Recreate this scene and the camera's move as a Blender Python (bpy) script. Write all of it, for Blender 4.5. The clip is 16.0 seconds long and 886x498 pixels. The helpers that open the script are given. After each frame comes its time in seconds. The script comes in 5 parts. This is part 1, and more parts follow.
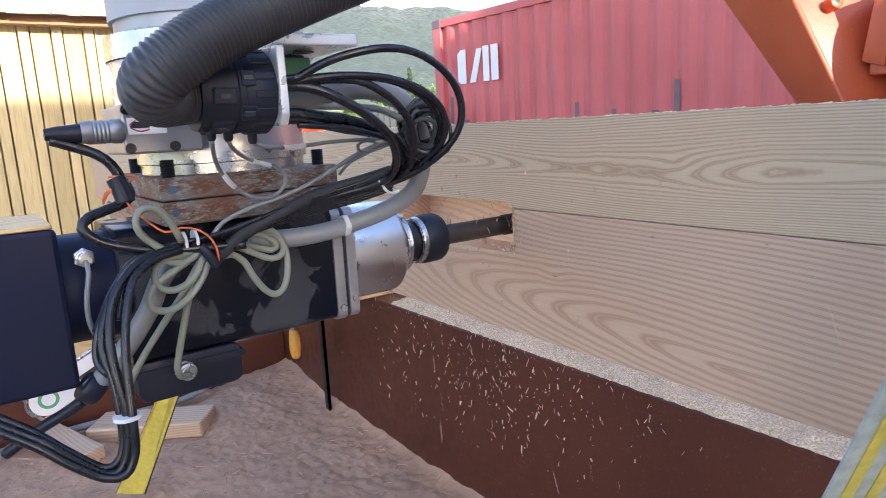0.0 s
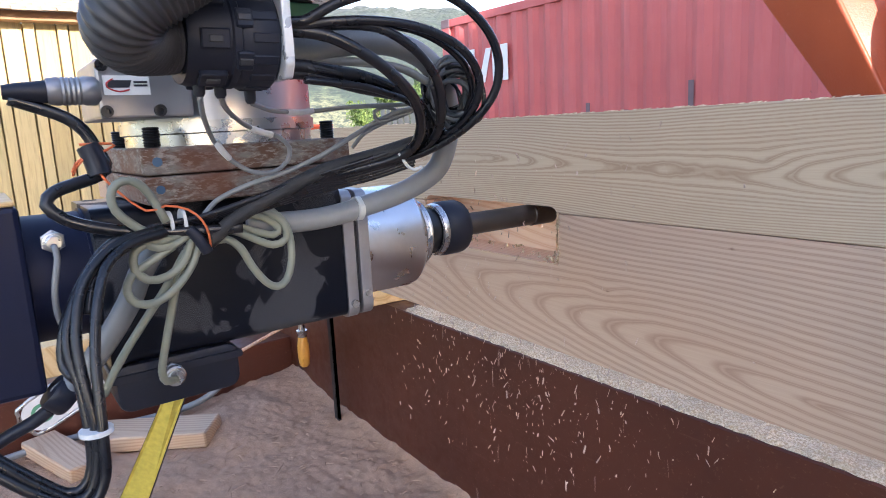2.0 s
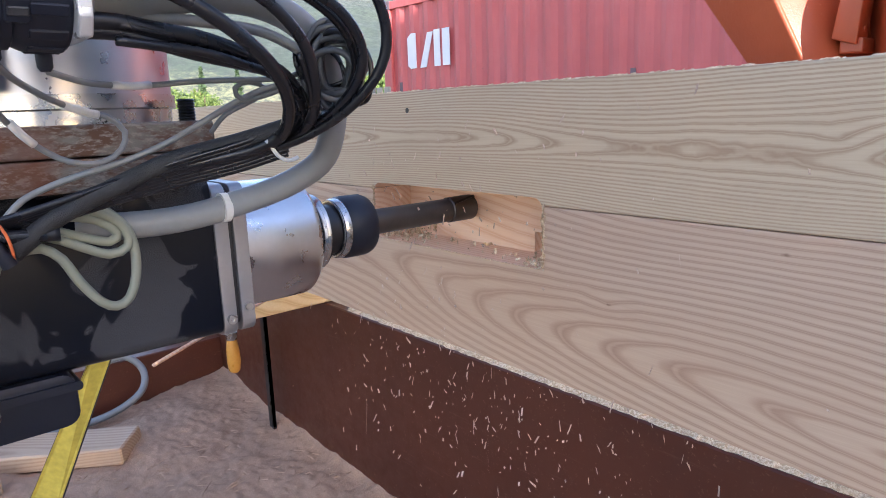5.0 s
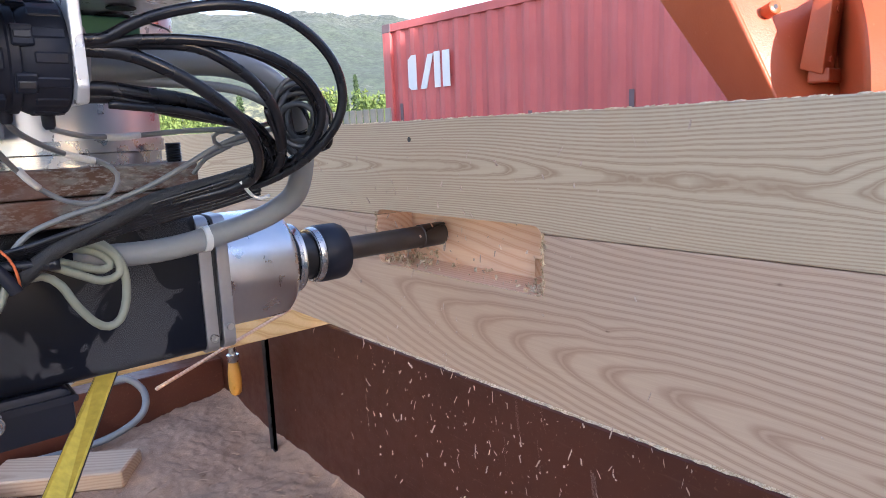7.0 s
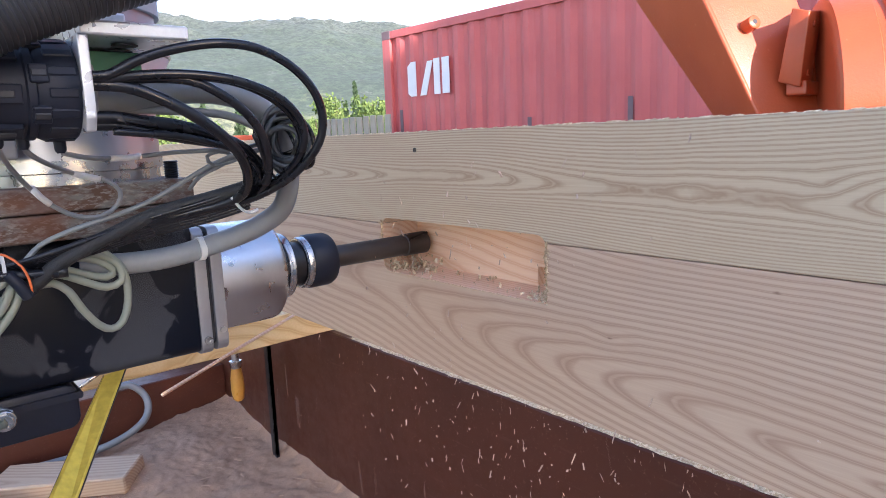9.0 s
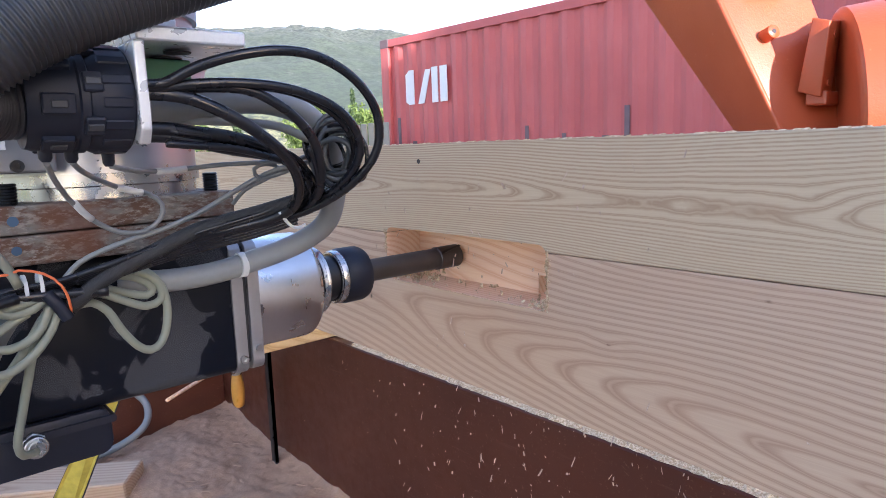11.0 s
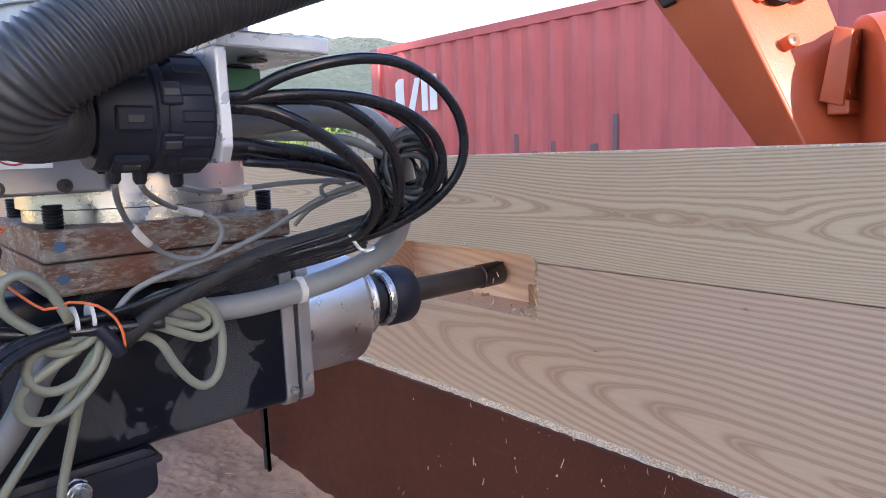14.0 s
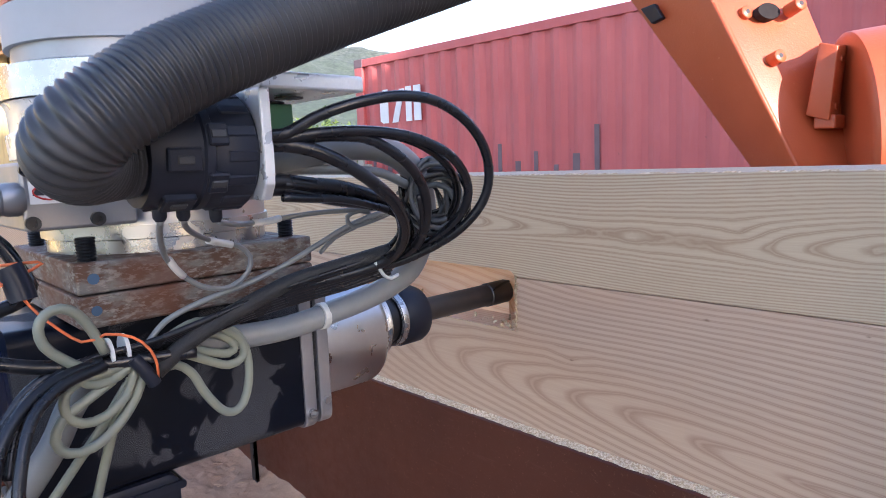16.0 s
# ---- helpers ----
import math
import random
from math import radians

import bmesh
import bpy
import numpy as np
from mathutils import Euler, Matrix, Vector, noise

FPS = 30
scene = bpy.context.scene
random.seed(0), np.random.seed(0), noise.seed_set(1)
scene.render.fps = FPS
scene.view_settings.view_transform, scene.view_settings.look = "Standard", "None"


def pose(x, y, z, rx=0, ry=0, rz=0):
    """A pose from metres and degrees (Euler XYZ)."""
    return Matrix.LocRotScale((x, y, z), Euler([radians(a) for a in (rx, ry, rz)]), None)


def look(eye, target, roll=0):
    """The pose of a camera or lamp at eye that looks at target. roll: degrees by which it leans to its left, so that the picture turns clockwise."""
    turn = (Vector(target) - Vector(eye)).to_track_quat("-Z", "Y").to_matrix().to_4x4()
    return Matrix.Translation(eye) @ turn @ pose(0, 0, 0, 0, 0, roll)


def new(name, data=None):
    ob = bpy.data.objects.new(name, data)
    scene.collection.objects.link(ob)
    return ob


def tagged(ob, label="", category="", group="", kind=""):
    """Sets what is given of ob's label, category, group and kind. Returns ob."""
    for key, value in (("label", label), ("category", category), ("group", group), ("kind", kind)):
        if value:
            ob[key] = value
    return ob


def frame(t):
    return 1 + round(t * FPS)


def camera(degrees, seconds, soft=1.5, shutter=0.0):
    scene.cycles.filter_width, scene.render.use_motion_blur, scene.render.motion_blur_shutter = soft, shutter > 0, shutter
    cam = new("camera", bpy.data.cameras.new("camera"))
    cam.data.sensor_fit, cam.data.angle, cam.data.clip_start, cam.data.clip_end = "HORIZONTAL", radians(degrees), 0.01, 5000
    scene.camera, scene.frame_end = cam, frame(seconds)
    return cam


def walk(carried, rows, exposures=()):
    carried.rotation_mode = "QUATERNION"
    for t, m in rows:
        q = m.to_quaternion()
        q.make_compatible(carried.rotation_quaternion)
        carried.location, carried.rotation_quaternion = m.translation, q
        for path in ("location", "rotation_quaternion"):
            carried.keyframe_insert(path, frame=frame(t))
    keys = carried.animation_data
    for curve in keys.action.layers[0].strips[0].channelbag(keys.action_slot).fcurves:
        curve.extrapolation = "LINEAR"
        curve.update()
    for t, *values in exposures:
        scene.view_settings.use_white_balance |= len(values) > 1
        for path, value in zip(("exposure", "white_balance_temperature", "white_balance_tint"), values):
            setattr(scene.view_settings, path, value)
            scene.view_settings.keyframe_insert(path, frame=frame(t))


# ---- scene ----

H = 0.95  # height of the pocket's lower edge above the ground

# ---------------------------------------------------------------- camera
cam = camera(67.42, 16.0, soft=0.7, shutter=0.5)
PATH = [
    (0.0, 0.6482, -0.5754, 0.1719, 54.061, -10.529, 3.136),
    (0.5, 0.6365, -0.5765, 0.1732, 54.690, -10.276, 2.982),
    (1.0, 0.6168, -0.5749, 0.1718, 54.968, -10.126, 3.040),
    (1.5, 0.5860, -0.5638, 0.1695, 54.798, -10.177, 2.990),
    (2.0, 0.5477, -0.5465, 0.1656, 54.552, -10.413, 2.833),
    (2.5, 0.5063, -0.5279, 0.1587, 53.968, -10.802, 2.808),
    (3.0, 0.4785, -0.5113, 0.1539, 53.160, -11.170, 2.235),
    (3.5, 0.4504, -0.4918, 0.1455, 51.262, -11.623, 2.235),
    (4.0, 0.4216, -0.4705, 0.1406, 50.472, -11.974, 1.745),
    (4.5, 0.4027, -0.4624, 0.1446, 49.721, -12.041, 1.942),
    (7.0, 0.4112, -0.4700, 0.1598, 49.454, -10.054, 2.207),
    (7.5, 0.4097, -0.4758, 0.1611, 49.374, -9.994, 2.478),
    (8.0, 0.4123, -0.4781, 0.1616, 49.415, -9.893, 2.309),
    (8.5, 0.4174, -0.4828, 0.1631, 49.382, -9.776, 2.221),
    (9.0, 0.4182, -0.4844, 0.1654, 49.375, -9.555, 2.205),
    (11.5, 0.4305, -0.5059, 0.1711, 49.049, -8.784, 1.849),
    (12.0, 0.4303, -0.5068, 0.1707, 48.957, -8.670, 1.709),
    (12.5, 0.4317, -0.5139, 0.1711, 48.772, -8.644, 1.846),
    (13.0, 0.4344, -0.5151, 0.1716, 48.662, -8.636, 1.806),
    (13.5, 0.4430, -0.5177, 0.1755, 48.448, -8.479, 2.099),
    (14.0, 0.4462, -0.5225, 0.1781, 48.244, -8.312, 2.022),
    (14.5, 0.4462, -0.5262, 0.1797, 48.015, -8.160, 2.000),
    (15.0, 0.4465, -0.5299, 0.1812, 47.783, -8.058, 1.816),
    (15.5, 0.4561, -0.5326, 0.1829, 47.461, -7.866, 1.807),
    (16.0, 0.4762, -0.5482, 0.1919, 46.905, -7.615, 2.251),
]
walk(cam, [(t, pose(x, y, z + H, 90 + p, r, w)) for t, x, y, z, w, p, r in PATH], [(0.0, 2.15, 6150, 22), (16.0, 2.06, 6100, 24)])

# travel of the robot along the beam: seconds, x, y, z
TRAVEL = [
    (0.0, 0.0000, 0.0000, 0.0000), (0.5, 0.0042, 0.0005, 0.0143), (1.0, 0.0038, -0.0022, 0.0223), (1.5, -0.0035, -0.0069, 0.0221),
    (2.0, -0.0217, -0.0028, 0.0199), (2.5, -0.0335, -0.0038, 0.0187), (3.0, -0.0471, -0.0042, 0.0174), (3.5, -0.0612, -0.0062, 0.0165),
    (4.0, -0.0798, -0.0021, 0.0134), (4.5, -0.0980, -0.0009, 0.0105), (7.0, -0.1696, 0.0016, 0.0032), (7.5, -0.1880, 0.0023, 0.0013),
    (8.0, -0.1999, 0.0018, 0.0000), (8.5, -0.2125, -0.0003, -0.0009), (9.0, -0.2120, 0.0015, -0.0014), (11.5, -0.1351, -0.0004, -0.0010),
    (12.0, -0.1218, 0.0008, -0.0013), (12.5, -0.1065, -0.0007, -0.0008), (13.0, -0.0912, 0.0000, -0.0010), (13.5, -0.0771, 0.0003, -0.0011),
    (14.0, -0.0627, 0.0007, -0.0015), (14.5, -0.0467, 0.0019, -0.0018), (15.0, -0.0344, 0.0005, -0.0018), (15.5, -0.0196, 0.0004, -0.0024),
    (16.0, -0.0222, 0.0001, -0.0027),
]

# ---------------------------------------------------------------- light
SUN_EL, SUN_AZ = 18.0, -10.0   # elevation; azimuth from +x towards +y
world = bpy.data.worlds.new("world")
scene.world = world
world.use_nodes = True
wn = world.node_tree
sky = wn.nodes.new("ShaderNodeTexSky")
sky.sky_type, sky.sun_disc = "NISHITA", False
sky.sun_elevation, sky.sun_rotation = radians(SUN_EL), radians(90 - SUN_AZ)
sky.air_density, sky.dust_density = 1.0, 1.0
wn.links.new(sky.outputs[0], wn.nodes["Background"].inputs[0])
wn.nodes["Background"].inputs[1].default_value = 0.15
sun = new("sun", bpy.data.lights.new("sun", "SUN"))
sun.data.energy, sun.data.angle, sun.data.color = 3.2, radians(0.6), (1.0, 0.93, 0.82)
sd = Vector((math.cos(radians(SUN_EL)) * math.cos(radians(SUN_AZ)), math.cos(radians(SUN_EL)) * math.sin(radians(SUN_AZ)), math.sin(radians(SUN_EL))))
sun.matrix_world = look(sd * 30, (0, 0, 0))


# ---------------------------------------------------------------- materials
class Mat:
    """A small wrapper round a node material."""

    def __init__(self, name, colour=(0.5, 0.5, 0.5), rough=0.5, metal=0.0):
        self.m = bpy.data.materials.new(name)
        self.m.use_nodes = True
        self.t = self.m.node_tree
        self.b = self.t.nodes["Principled BSDF"]
        self.b.inputs["Base Color"].default_value = (*colour, 1)
        self.b.inputs["Roughness"].default_value = rough
        self.b.inputs["Metallic"].default_value = metal
        self.co = self.t.nodes.new("ShaderNodeTexCoord").outputs["Object"]

    def n(self, kind, ins=(), **props):
        node = self.t.nodes.new(kind)
        for k, v in props.items():
            if k == "operation":
                node.operation = v
            elif k == "blend":
                node.data_type, node.blend_type = "RGBA", v
            elif k == "wave":
                node.wave_type, node.rings_direction = "RINGS", v
            elif k == "bands":
                node.wave_type, node.bands_direction = "BANDS", v
        for k, v in dict(ins).items():
            if isinstance(v, bpy.types.NodeSocket):
                self.t.links.new(v, node.inputs[k])
            else:
                node.inputs[k].default_value = v
        return node

    def noise(self, scale, detail=4, rough=0.55, vec=None, dist=0.0):
        return self.n("ShaderNodeTexNoise", {"Vector": vec or self.co, "Scale": scale, "Detail": detail, "Roughness": rough, "Distortion": dist}).outputs["Fac"]

    def map(self, scale=(1, 1, 1), loc=(0, 0, 0), rot=(0, 0, 0), vec=None):
        return self.n("ShaderNodeMapping", {"Vector": vec or self.co, "Scale": scale, "Location": loc, "Rotation": [radians(a) for a in rot]}).outputs[0]

    def ramp(self, fac, stops):
        node = self.t.nodes.new("ShaderNodeValToRGB")
        e = node.color_ramp.elements
        while len(e) < len(stops):
            e.new(0.5)
        for el, (p, c) in zip(e, stops):
            el.position, el.color = p, (c, c, c, 1) if isinstance(c, (int, float)) else (*c, 1)
        self.t.links.new(fac, node.inputs[0])
        return node.outputs[0]

    def mix(self, fac, a, b, blend="MIX"):
        node = self.n("ShaderNodeMix", (), blend=blend)
        for i, v in ((0, fac), (6, a), (7, b)):
            if isinstance(v, bpy.types.NodeSocket):
                self.t.links.new(v, node.inputs[i])
            elif i == 0:
                node.inputs[0].default_value = v
            else:
                node.inputs[i].default_value = (*v, 1)
        return node.outputs[2]

    def set(self, key, sock):
        self.t.links.new(sock, self.b.inputs[key])
        return self

    def bump(self, height, strength=0.3, dist=0.002):
        self.set("Normal", self.n("ShaderNodeBump", {"Height": height, "Strength": strength, "Distance": dist}).outputs[0])
        return self


def plain(name, colour, rough=0.5, metal=0.0, var=0.25, scale=40.0, bump=0.1, spec=0.5):
    """Colour with a coarse and a fine variation, and a fine relief."""
    m = Mat(name, colour, rough, metal)
    m.b.inputs["Specular IOR Level"].default_value = spec
    big, fine = m.noise(scale * 0.25, 3), m.noise(scale * 4, 3)
    lo = tuple(c * (1 - var) for c in colour)
    hi = tuple(min(1, c * (1 + var)) for c in colour)
    c = m.mix(m.ramp(big, [(0.3, 0.0), (0.7, 1.0)]), lo, hi)
    c = m.mix(m.ramp(fine, [(0.35, 0.25), (0.65, 0.0)]), c, lo)
    m.set("Base Color", c)
    m.set("Roughness", m.ramp(m.noise(scale, 3), [(0.3, max(0.02, rough - 0.1)), (0.7, min(1, rough + 0.12))]))
    if bump:
        m.bump(fine, bump, 0.001)
    return m.m


def wood(name, light, dark, loc, rot, rings=14.0, knots=(), heart=0.75, wobble=0.07):
    """Flat-sawn softwood: rings round a slightly tilted heart, running along x."""
    m = Mat(name, light, 0.6)
    wob = m.n("ShaderNodeTexNoise", {"Vector": m.map((1.0, 3, 3)), "Scale": 1.5, "Detail": 1.5})
    warp = m.n("ShaderNodeMapping", {"Vector": m.co, "Location": loc, "Rotation": [radians(a) for a in rot], "Scale": (1, 1, 1)}).outputs[0]
    off = m.n("ShaderNodeVectorMath", {0: wob.outputs["Color"], 1: (0.5, 0.5, 0.5)}, operation="SUBTRACT").outputs[0]
    off = m.n("ShaderNodeVectorMath", {0: off, 1: (0.0, wobble, wobble)}, operation="MULTIPLY").outputs[0]
    vec = m.n("ShaderNodeVectorMath", {0: warp, 1: off}, operation="ADD").outputs[0]
    for kx, kz, r in knots:  # the grain flows round a knot
        d = m.n("ShaderNodeVectorMath", {0: m.co, 1: (kx, 0, kz)}, operation="SUBTRACT").outputs[0]
        d = m.n("ShaderNodeVectorMath", {0: d, 1: (0.45 / r, 0.0, 1.0 / r)}, operation="MULTIPLY").outputs[0]
        ln = m.n("ShaderNodeVectorMath", {0: d}, operation="LENGTH").outputs["Value"]
        g = m.ramp(ln, [(0.0, 1.0), (0.35, 0.55), (1.0, 0.0)])
        push = m.n("ShaderNodeVectorMath", {0: g, 1: (0.0, 0.008, 0.0)}, operation="MULTIPLY").outputs[0]
        vec = m.n("ShaderNodeVectorMath", {0: vec, 1: push}, operation="ADD").outputs[0]
    wave = m.n("ShaderNodeTexWave", {"Vector": vec, "Scale": rings, "Distortion": 0.9, "Detail": 2.0, "Detail Scale": 0.6}, wave="X").outputs["Fac"]
    late = m.ramp(wave, [(0.0, 0.0), (0.50, 0.12), (0.84, 0.72), (0.96, 1.0), (1.0, 0.45)])
    streak = m.noise(3.0, 5, 0.6, m.map((2.5, 120, 120)))
    pore = m.noise(9.0, 3, 0.6, m.map((6, 260, 260)))
    big = m.noise(3.0, 2, 0.5, m.map((0.6, 3, 3)))
    c = m.mix(late, light, dark)
    c = m.mix(m.ramp(big, [(0.35, 0.0), (0.7, 0.35)]), c, tuple(a * b for a, b in zip(light, (0.85, 0.72, 0.62))))
    c = m.mix(m.ramp(streak, [(0.4, 0.22), (0.62, 0.0)]), c, dark)
    c = m.mix(m.ramp(pore, [(0.5, 0.0), (0.72, 0.25)]), c, tuple(min(1, a * 1.12) for a in light))
    for kx, kz, r in knots:
        d = m.n("ShaderNodeVectorMath", {0: m.co, 1: (kx, 0, kz)}, operation="SUBTRACT").outputs[0]
        d = m.n("ShaderNodeVectorMath", {0: d, 1: (1.6 / r, 0.0, 3.6 / r)}, operation="MULTIPLY").outputs[0]
        ln = m.n("ShaderNodeVectorMath", {0: d}, operation="LENGTH").outputs["Value"]
        ln = m.n("ShaderNodeMath", {0: ln, 1: m.noise(60, 3)}, operation="ADD").outputs[0]
        c = m.mix(m.ramp(ln, [(0.62, heart), (0.85, 0.0)]), c, (0.16, 0.085, 0.05))
    m.set("Base Color", c)
    m.bump(m.mix(0.5, late, streak), 0.12, 0.0008)
    m.set("Roughness", m.ramp(late, [(0.0, 0.72), (1.0, 0.55)]))
    return m.m


M_UP = wood("spruce_upper", (0.56, 0.46, 0.32), (0.33, 0.22, 0.14), (0.0, 0.022, -0.120), (0.0, 0.4, 1.0), 128.0, [(0.244, 0.124, 0.045)], 0.08, 0.055)
M_LOW = wood("spruce_lower", (0.55, 0.405, 0.288), (0.355, 0.222, 0.152), (0.0, 0.03, 0.045), (0.0, -4.5, -4.0), 50.0, [(0.217, 0.045, 0.022), (0.34, 0.051, 0.014), (0.073, -0.019, 0.016)])
M_CUT = wood("fresh_cut_spruce", (0.88, 0.64, 0.45), (0.74, 0.43, 0.26), (0.0, 0.02, 0.03), (0, 1, 1), 60.0)
M_BATTEN = wood("pine_batten", (0.74, 0.55, 0.28), (0.55, 0.33, 0.13), (0.0, 0.03, 0.02), (0, 1, 88), 50.0)
M_BLOCK = wood("offcut_wood", (0.60, 0.44, 0.30), (0.42, 0.27, 0.17), (0.0, 0.03, 0.02), (0, 1, 5), 50.0)

M_SLIVER = wood("wood_sliver", (0.50, 0.33, 0.21), (0.26, 0.14, 0.08), (0.0, 0.03, 0.02), (0, 1, 5), 50.0)


def m_brown():
    m = Mat("brown_film_faced_board", (0.085, 0.022, 0.016), 0.35)
    c = m.mix(m.ramp(m.noise(3, 4), [(0.3, 0.0), (0.7, 1.0)]), (0.064, 0.0155, 0.008), (0.096, 0.026, 0.013))
    dust = m.ramp(m.noise(140, 4, 0.7), [(0.60, 0.0), (0.72, 0.30)])
    c = m.mix(dust, c, (0.30, 0.17, 0.11))
    scr = m.ramp(m.noise(8, 6, 0.6, m.map((1, 1, 14))), [(0.62, 0.0), (0.70, 0.12)])
    c = m.mix(scr, c, (0.25, 0.13, 0.1))
    m.set("Base Color", c).set("Roughness", m.ramp(m.noise(30, 3), [(0.3, 0.3), (0.7, 0.5)]))
    return m.bump(m.noise(160, 3), 0.08, 0.001).m


def m_sawdust(name, a, b, scale=1.0, deep=0.62, relief=0.7):
    m = Mat(name, a, 0.95)
    fine, mid = m.noise(900 * scale, 4, 0.7), m.noise(160 * scale, 4, 0.65)
    c = m.mix(m.ramp(fine, [(0.42, 0.0), (0.58, 1.0)]), b, a)
    c = m.mix(m.ramp(mid, [(0.45, 0.0), (0.65, 0.45)]), c, tuple(v * deep for v in a))
    c = m.mix(m.ramp(m.noise(9, 3), [(0.35, 0.0), (0.7, 0.3)]), c, tuple(v * 0.75 for v in b))
    m.set("Base Color", c)
    return m.bump(m.mix(0.5, fine, mid), relief, 0.004).m


M_BROWN = m_brown()
M_DUST = m_sawdust("sawdust", (0.62, 0.40, 0.265), (0.33, 0.19, 0.115), 0.45, 0.55, 0.8)
M_DUST_LIGHT = m_sawdust("fresh_sawdust", (0.82, 0.67, 0.47), (0.48, 0.34, 0.20), 0.30, 0.55, 0.6)
M_CHIP = m_sawdust("flying_chip", (0.62, 0.48, 0.38), (0.45, 0.32, 0.24), 0.8)
M_ALU = plain("turned_aluminium", (0.56, 0.57, 0.60), 0.33, 1.0, 0.08, 60, 0.05)
M_ALU_GREY = plain("anodised_aluminium", (0.33, 0.33, 0.34), 0.42, 0.7, 0.12, 50, 0.06)
M_GALV = plain("bright_zinc_plate", (0.74, 0.76, 0.78), 0.32, 0.55, 0.12, 90, 0.12)
M_STEEL = plain("steel", (0.50, 0.50, 0.50), 0.28, 1.0, 0.1, 80, 0.04)
M_DARKSTEEL = plain("burnished_dark_steel", (0.045, 0.046, 0.05), 0.35, 0.75, 0.3, 60, 0.04)
M_TOOL = plain("milling_bit_steel", (0.09, 0.085, 0.085), 0.4, 0.8, 0.3, 60, 0.1)
M_NAVY = plain("navy_painted_metal", (0.007, 0.011, 0.034), 0.5, 0.0, 0.25, 20, 0.05, 0.22)
M_BLACKPL = plain("black_plastic", (0.013, 0.016, 0.027), 0.42, 0.0, 0.25, 40, 0.04, 0.3)
M_HOSE = plain("grey_black_ribbed_hose", (0.042, 0.043, 0.047), 0.42, 0.0, 0.3, 40, 0.05)
M_RUBBER = plain("black_cable_sheath", (0.009, 0.010, 0.014), 0.26, 0.0, 0.3, 40, 0.03)
M_BRAID = plain("braided_sleeve", (0.022, 0.023, 0.025), 0.55, 0.0, 0.3, 300, 0.8)
M_GREYCAB = plain("grey_cable_sheath", (0.22, 0.23, 0.235), 0.45, 0.0, 0.15, 40, 0.03)
M_GREYDARK = plain("dark_grey_cable_sheath", (0.075, 0.08, 0.085), 0.42, 0.0, 0.15, 40, 0.03)
M_GREENCAB = plain("grey_green_cable_sheath", (0.235, 0.25, 0.195), 0.45, 0.0, 0.15, 40, 0.03)
M_FLANGE = plain("light_grey_paint", (0.34, 0.36, 0.38), 0.5, 0.0, 0.1, 30, 0.05)
M_WHITE = plain("white_plastic", (0.70, 0.70, 0.68), 0.45, 0.0, 0.08, 60, 0.02)
M_ORCORD = plain("orange_cord", (0.72, 0.16, 0.05), 0.6, 0.0, 0.15, 200, 0.3)
M_GREENPL = plain("green_plate", (0.10, 0.32, 0.17), 0.5, 0.0, 0.15, 40, 0.05)
M_YELLOW = plain("yellow_webbing", (0.50, 0.42, 0.07), 0.8, 0.0, 0.15, 400, 0.5)
M_STRAPGREY = plain("worn_grey_green_webbing", (0.36, 0.40, 0.36), 0.85, 0.0, 0.2, 300, 0.6)
M_HANDLE = plain("varnished_wooden_handle", (0.55, 0.27, 0.05), 0.35, 0.0, 0.2, 60, 0.05)
M_MARK = plain("white_paint", (0.74, 0.73, 0.72), 0.6, 0.0, 0.06, 20, 0.03)
M_BLACKINK = plain("black_print_and_hole_shade", (0.02, 0.02, 0.025), 0.5, 0.0, 0.1, 40, 0.0)
M_REDINK = plain("red_print", (0.5, 0.03, 0.03), 0.5, 0.0, 0.1, 40, 0.0)
M_PATCH = plain("grey_primer_patch", (0.17, 0.11, 0.115), 0.7, 0.0, 0.2, 20, 0.05)


def m_spindle():
    m = Mat("black_powder_coat_with_dust_film", (0.02, 0.021, 0.025), 0.5)
    patch = m.ramp(m.noise(24, 2, 0.45, m.map((1, 1, 1), (0.3, 0.1, 0.2)), 0.8), [(0.525, 0.0), (0.55, 1.0)])
    grain = m.ramp(m.noise(1500, 2, 0.65), [(0.42, 0.0), (0.62, 1.0)])
    m.b.inputs["Specular IOR Level"].default_value = 0.25
    dusty = m.mix(grain, (0.012, 0.014, 0.019), (0.095, 0.100, 0.112))
    c = m.mix(patch, (0.003, 0.005, 0.011), dusty)
    m.set("Base Color", c).set("Roughness", m.ramp(patch, [(0.0, 0.32), (1.0, 0.75)]))
    return m.bump(grain, 0.03, 0.0003).m


def m_rust():
    m = Mat("rusty_steel_plate", (0.3, 0.2, 0.15), 0.7, 0.2)
    a = m.noise(35, 6, 0.65, m.map((1, 1, 2.2)))
    c = m.mix(m.ramp(a, [(0.42, 0.0), (0.55, 1.0)]), (0.19, 0.175, 0.155), (0.12, 0.060, 0.036))
    c = m.mix(m.ramp(m.noise(120, 5, 0.7, m.map((1, 1, 3))), [(0.50, 0.0), (0.60, 0.85)]), c, (0.30, 0.27, 0.235))
    c = m.mix(m.ramp(m.noise(14, 3), [(0.50, 0.0), (0.62, 0.7)]), c, (0.15, 0.055, 0.028))
    m.set("Base Color", c)
    return m.bump(a, 0.35, 0.0015).m


